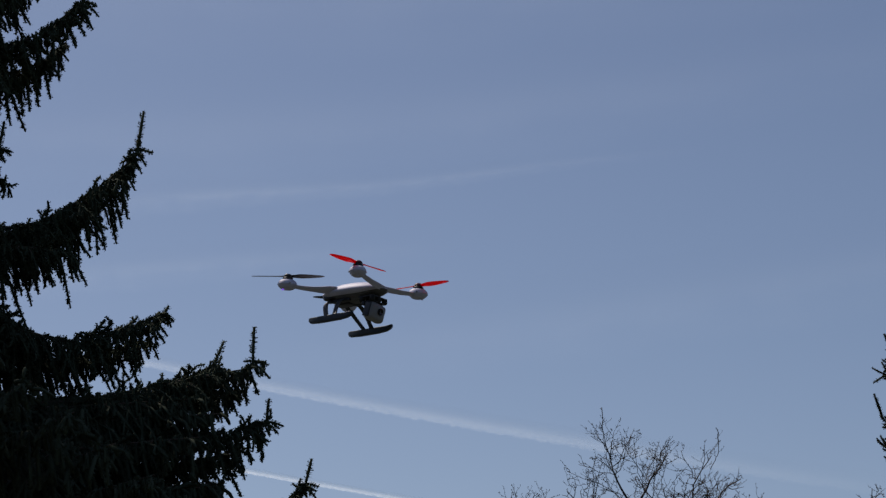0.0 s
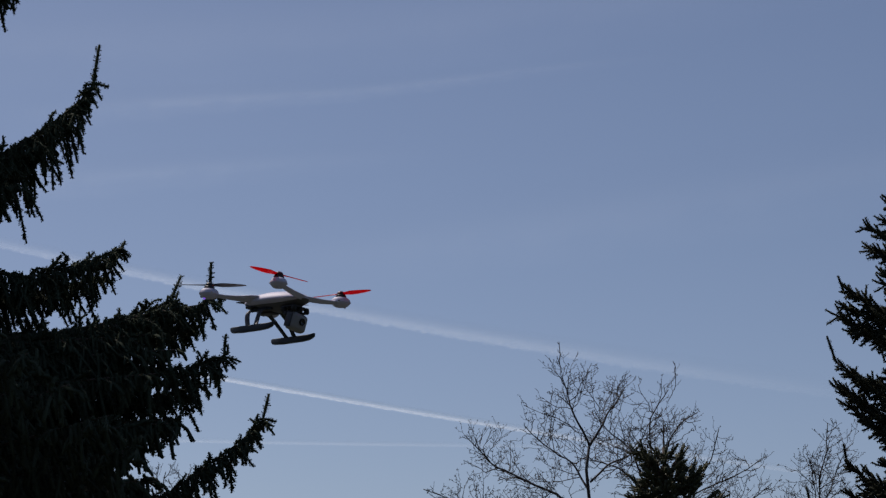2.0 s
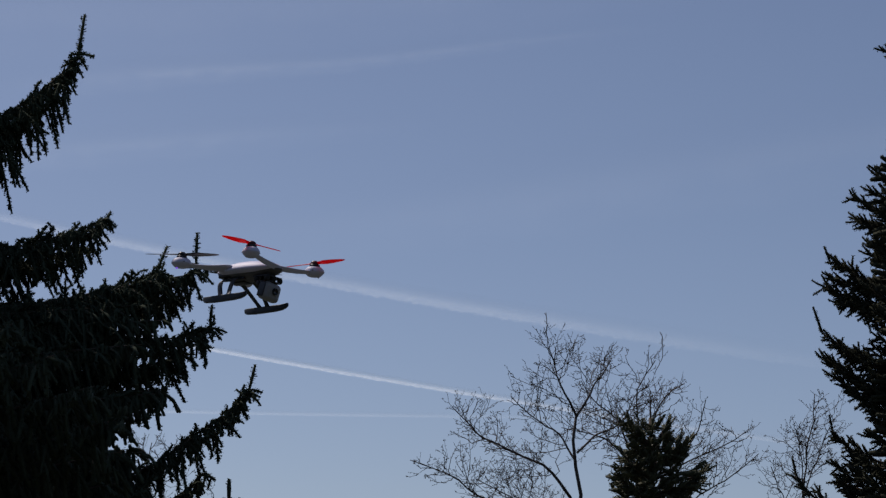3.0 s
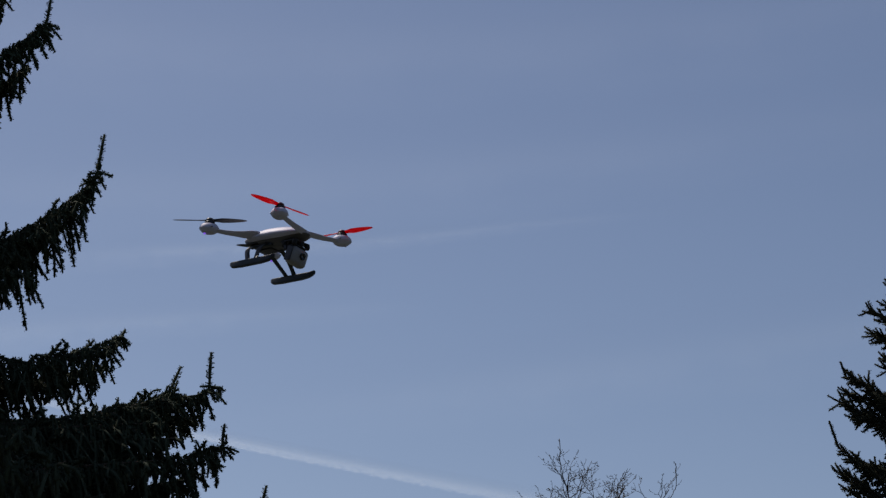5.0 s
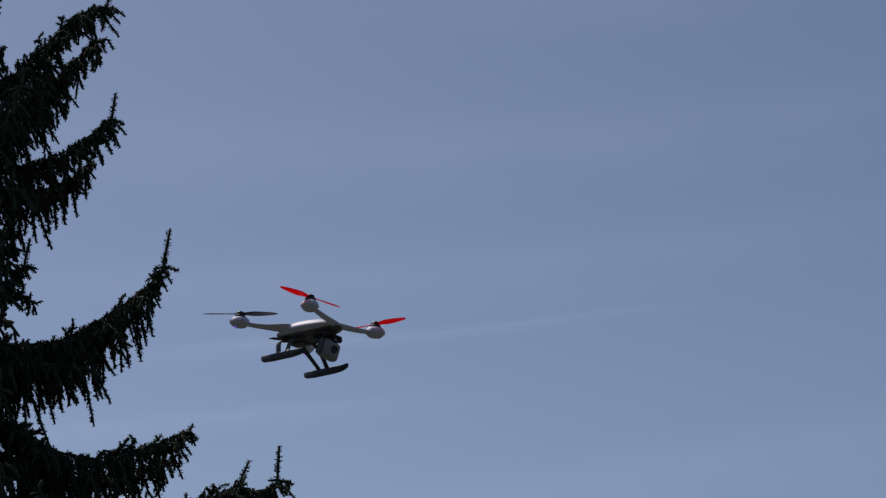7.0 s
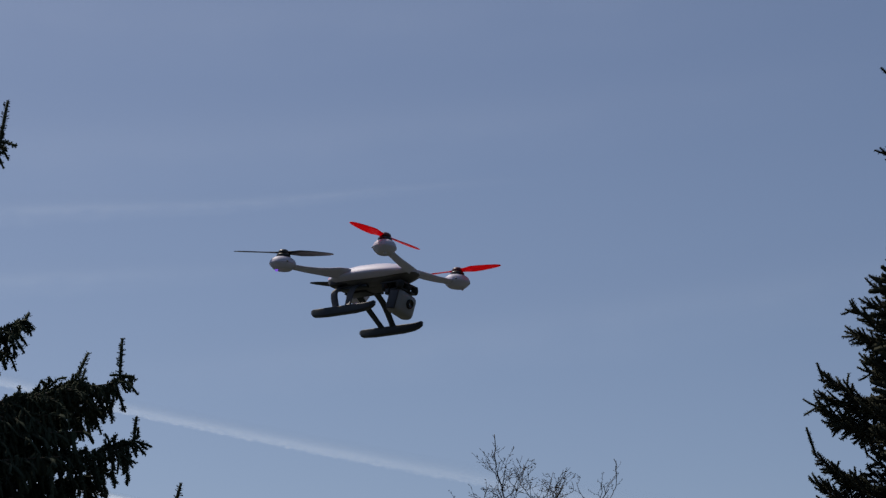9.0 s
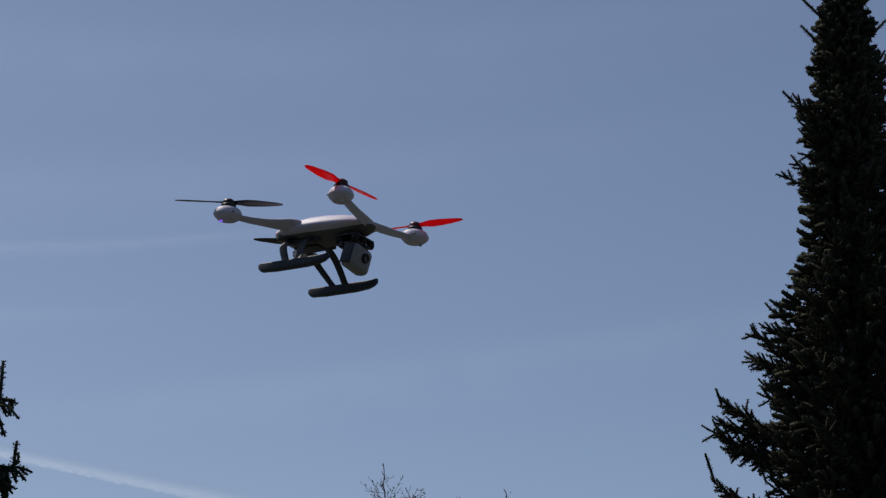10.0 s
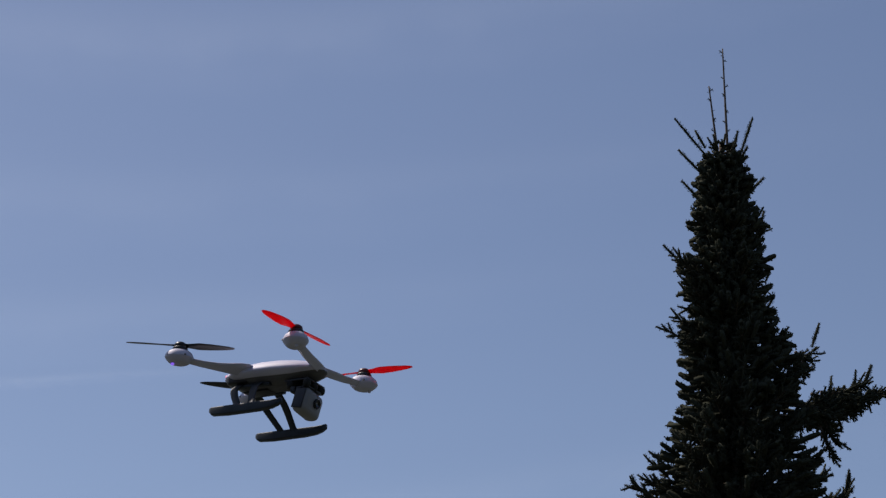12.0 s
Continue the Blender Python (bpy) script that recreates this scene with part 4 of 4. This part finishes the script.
def build_quadcopter(place, forward, left):
    drone = thing("quadcopter_drone", (0, 0, 0), "white quadcopter drone with red and black propellers, hovering in air", "drone")
    X, Y, Z = (1, 0, 0), (0, 1, 0), (0, 0, 1)
    # upper shell
    crown = ((0, 1.0), (0.22, 0.985), (0.42, 0.91), (0.60, 0.78), (0.76, 0.60), (0.89, 0.36), (0.97, 0.13), (1.0, -0.03), (0.985, -0.11), (0.92, -0.24), (0.80, -0.42), (0.78, -0.44), (0, -0.44))
    keel = ((0, -0.40), (0.76, -0.40), (0.74, -0.48), (0.58, -0.68), (0.46, -0.84), (0.36, -0.92), (0, -0.92))
    rows = ((-0.0985, 0.006, 0.0040, 0.003), (-0.094, 0.018, 0.0085, 0.007), (-0.083, 0.032, 0.0140, 0.012), (-0.062, 0.043, 0.0200, 0.018), (-0.035, 0.050, 0.0245, 0.022), (-0.005, 0.053, 0.0265, 0.025),
            (0.030, 0.051, 0.0258, 0.026), (0.058, 0.047, 0.0232, 0.025), (0.084, 0.041, 0.0185, 0.019), (0.104, 0.031, 0.0125, 0.012), (0.114, 0.019, 0.0070, 0.006), (0.118, 0.008, 0.0035, 0.003))
    shell = part("shell", hull(rows, crown, -0.0125), SHELL, drone, "white plastic upper body shell")
    part("lower_shell", hull(rows, keel, -0.0125), BELLY, drone, "dark grey plastic lower shell")
    # belly tray, and the black battery bay under the tail
    tray = []
    for x, hw, hh, z in ((-0.072, 0.010, 0.005, -0.024), (-0.060, 0.014, 0.008, -0.0265), (-0.030, 0.020, 0.010, -0.0300), (0.030, 0.020, 0.010, -0.0300), (0.070, 0.017, 0.009, -0.0275), (0.090, 0.020, 0.007, -0.022)):
        tray.append(((x, 0, z), Y, Z, hw, hh))
    part("belly_tray", loft(tray, 24, 3.2), BELLY, drone, "dark grey plastic underside")
    part("battery_bay", rounded_box((0.046, 0.068, 0.015), (-0.056, 0, -0.0205), 0.004), BLACK, drone, "black battery bay under the tail")
    part("battery_door", rounded_box((0.055, 0.030, 0.004), (-0.025, 0, -0.0410), 0.0015), BLACK, drone)
    part("tail_light", lathe(((0, -0.004), (0.0035, -0.002), (0.004, 0), (0.0035, 0.002), (0, 0.004)), 12, place=(-0.0935, -0.012, -0.004)), ROSE, shell)
    # four arms, each with a motor pod and a propeller
    for sx, sy, mat, turn in ((1, 1, RED, 3), (1, -1, RED, 84), (-1, 1, BLACK, 37), (-1, -1, BLACK, 31)):
        px, py = 0.1275 * sx, 0.1275 * sy
        d = Vector((sx, sy, 0)).normalized()
        side = Vector((-d.y, d.x, 0))
        start = Vector((0.104, -0.014 * sy, -0.0105)) if sx > 0 else Vector((-0.030, 0.024 * sy, -0.005))
        end = Vector((px, py, -0.001)) - (Vector((px, py, 0)) - start).normalized() * 0.012
        way = (end - start).normalized()
        side = Vector((-way.y, way.x, 0)).normalized()
        rows = []
        fore = ((0.0, 0.010, 0.0060, -0.001), (0.10, 0.0140, 0.0092, -0.001), (0.35, 0.0142, 0.0100, -0.0018), (0.60, 0.0128, 0.0088, -0.0024), (0.85, 0.0118, 0.0076, -0.0012), (1.0, 0.0120, 0.0074, 0.0005))
        for u, hw, hh, dz in fore if sx > 0 else ((0.0, 0.022, 0.0100, 0.0005), (0.10, 0.0290, 0.0130, 0.0005), (0.22, 0.0280, 0.0130, 0.0), (0.38, 0.0205, 0.0110, -0.0014), (0.55, 0.0145, 0.0090, -0.0022), (0.75, 0.0115, 0.0078, -0.0022), (0.90, 0.0106, 0.0072, -0.0010), (1.0, 0.0110, 0.0074, 0.0005)):
            rows.append((start.lerp(end, u) + Vector((0, 0, dz + 0.001)), side, Z, hw * (0.84 if sx > 0 else 1.05), hh * 0.40))
        part("arm", loft(rows, 24, 2.6, 0.90, 2.6), SHELL, drone)
        yaw = math.atan2(sy, sx)
        pod = part("motor_pod", lathe(((0, 0.0138), (0.0146, 0.0138), (0.0170, 0.0130), (0.0212, 0.0094), (0.0238, 0.0042), (0.0247, 0.0006), (0.0248, 0.0000), (0.0246, -0.0008), (0.0216, -0.0052), (0.0170, -0.0100), (0.0146, -0.0116), (0.0138, -0.0120), (0, -0.0121)), 28, (1.12, 0.97), yaw, (px, py, 0)), SHELL, drone)
        for off in (-0.55, 0.55):
            a = yaw + math.pi + 1.3 * (1 if off > 0 else -1)
            part("screw_hole", lathe(((0, -0.0012), (0.0019, -0.0012), (0.0019, 0.0012), (0, 0.0012)), 10, place=(px + 0.0240 * math.cos(a), py + 0.0240 * math.sin(a), 0.001)), BLACK, pod)
        part("motor", lathe(((0, 0.0158), (0.0138, 0.0158), (0.0145, 0.0172), (0.0145, 0.0212), (0.0130, 0.0230), (0, 0.0230)), 24, place=(px, py, -0.0022)), BLACK, drone)
        part("navigation_light", lathe(((0, -0.0035), (0.0028, -0.0020), (0.0034, 0.0), (0.0028, 0.002), (0, 0.003)), 12, place=(px + d.x * 0.012, py + d.y * 0.012, -0.0130)), VIOLET if sx < 0 else SHELL, pod)
        prop = child("propeller", None, drone)
        prop.location = (px, py, 0.0252)
        hub = lathe(((0, -0.0045), (0.0112, -0.0045), (0.0118, 0.0), (0.0108, 0.0030), (0.0068, 0.0058), (0.0034, 0.0070), (0, 0.0072)), 20)
        part("hub", hub, MAROON if mat is RED else BLACK, prop, "dark red spinner" if mat is RED else "black spinner")
        for a in (turn, turn + 180):
            part("blade", blade(radians(a), -sx * sy), mat, prop, "red plastic blade" if mat is RED else "black plastic blade")
    # landing gear
    for sy in (-1, 1):
        y = 0.0825 * sy
        gear = child("landing_gear", None, drone, "dark grey plastic landing skid")
        rows = []
        for x, dz, hw, hh in ((-0.078, 0.003, 0.0045, 0.0040), (-0.072, 0.001, 0.0068, 0.0078), (-0.040, 0.0, 0.0072, 0.0088), (0.030, 0.0, 0.0072, 0.0086), (0.056, 0.0010, 0.0068, 0.0074), (0.069, 0.0035, 0.0060, 0.0060), (0.077, 0.0065, 0.0042, 0.0045)):
            rows.append(((x, y, -0.100 + dz), Y, Z, hw, hh))
        part("runner", loft(rows, 28, 6.5), SKID, gear)
        for xt, xm, xb in ((-0.052, -0.046, -0.018), (-0.008, -0.002, 0.008)):
            pts = curve_through([(xt, 0.026 * sy, -0.028), (xm, 0.056 * sy, -0.052), (xb, 0.0815 * sy, -0.098)], 12)
            rows = [(tuple(p), X, Y if k > 9 else (0, 0.8, 0.6 * -sy), 0.0088 - 0.0016 * k / 11, 0.0042) for k, p in enumerate(pts)]
            part("strut", loft(rows, 12, 2.6), SKID, gear)
        part("mounting_bar", rounded_box((0.078, 0.010, 0.006), (-0.024, 0.026 * sy, -0.0350), 0.0015), SKID, gear)
    # the slung camera on its damped mount
    mount = child("camera_mount", None, drone, "black camera mount with rubber dampers")
    part("top_plate", rounded_box((0.052, 0.062, 0.004), (0.074, 0, -0.036), 0.0012), BLACK, mount)
    part("lower_plate", rounded_box((0.046, 0.056, 0.003), (0.076, 0, -0.050), 0.0010), BLACK, mount)
    for dx in (-0.018, 0.018):
        for dy in (-0.026, 0.0, 0.026):
            ball = ((0, -0.0085), (0.0048, -0.0078), (0.0072, -0.0045), (0.0078, 0), (0.0072, 0.0045), (0.0048, 0.0078), (0, 0.0085))
            part("rubber_damper", lathe(ball, 16, place=(0.077 + dx, dy, -0.043)), RUBBER, mount)
    part("tilt_motor", lathe(((0, -0.009), (0.0098, -0.009), (0.0110, -0.0075), (0.0110, 0.0075), (0.0098, 0.009), (0, 0.009)), 20, place=(0.066, 0.030, -0.057)), BLACK, mount)
    part("bracket", rounded_box((0.010, 0.066, 0.012), (0.068, 0, -0.055), 0.002), BLACK, mount)
    part("bracket_arm", rounded_box((0.010, 0.004, 0.034), (0.070, 0.036, -0.064), 0.0015), BLACK, mount)
    tilt = Matrix.Rotation(radians(10), 4, "Y") @ Matrix.Rotation(radians(-6), 4, "X")
    action = child("action_camera", None, drone, "small silver action camera")
    action.matrix_basis = Matrix.Translation((0.083, 0.0, -0.076)) @ tilt
    part("case", rounded_box((0.032, 0.064, 0.050), (0, 0, 0), 0.0120, segments=5), SILVER, action)
    part("side_panel", rounded_box((0.022, 0.003, 0.040), (-0.001, -0.0316, 0), 0.0012), BLACK, action, "dark side opening")
    ring = lathe(((0, 0.0), (0.0098, 0.0), (0.0098, 0.0055), (0.0084, 0.0068), (0.0076, 0.0055), (0, 0.0050)), 24)
    bmesh.ops.transform(ring, matrix=Matrix.Translation((0.0140, 0.004, 0.003)) @ Matrix.Rotation(radians(90), 4, "Y"), verts=ring.verts)
    part("lens", ring, LENS, action, "dark glass lens")
    f, l = Vector(forward).normalized(), Vector(left).normalized()
    u = f.cross(l).normalized()
    l = u.cross(f)
    m = Matrix((f, l, u)).transposed().to_4x4()
    m.translation = place
    drone.matrix_world = m
    return drone


build_quadcopter((-0.482, 5.390, 3.145), (0.617, -0.786, -0.024), (0.785, 0.617, -0.046))
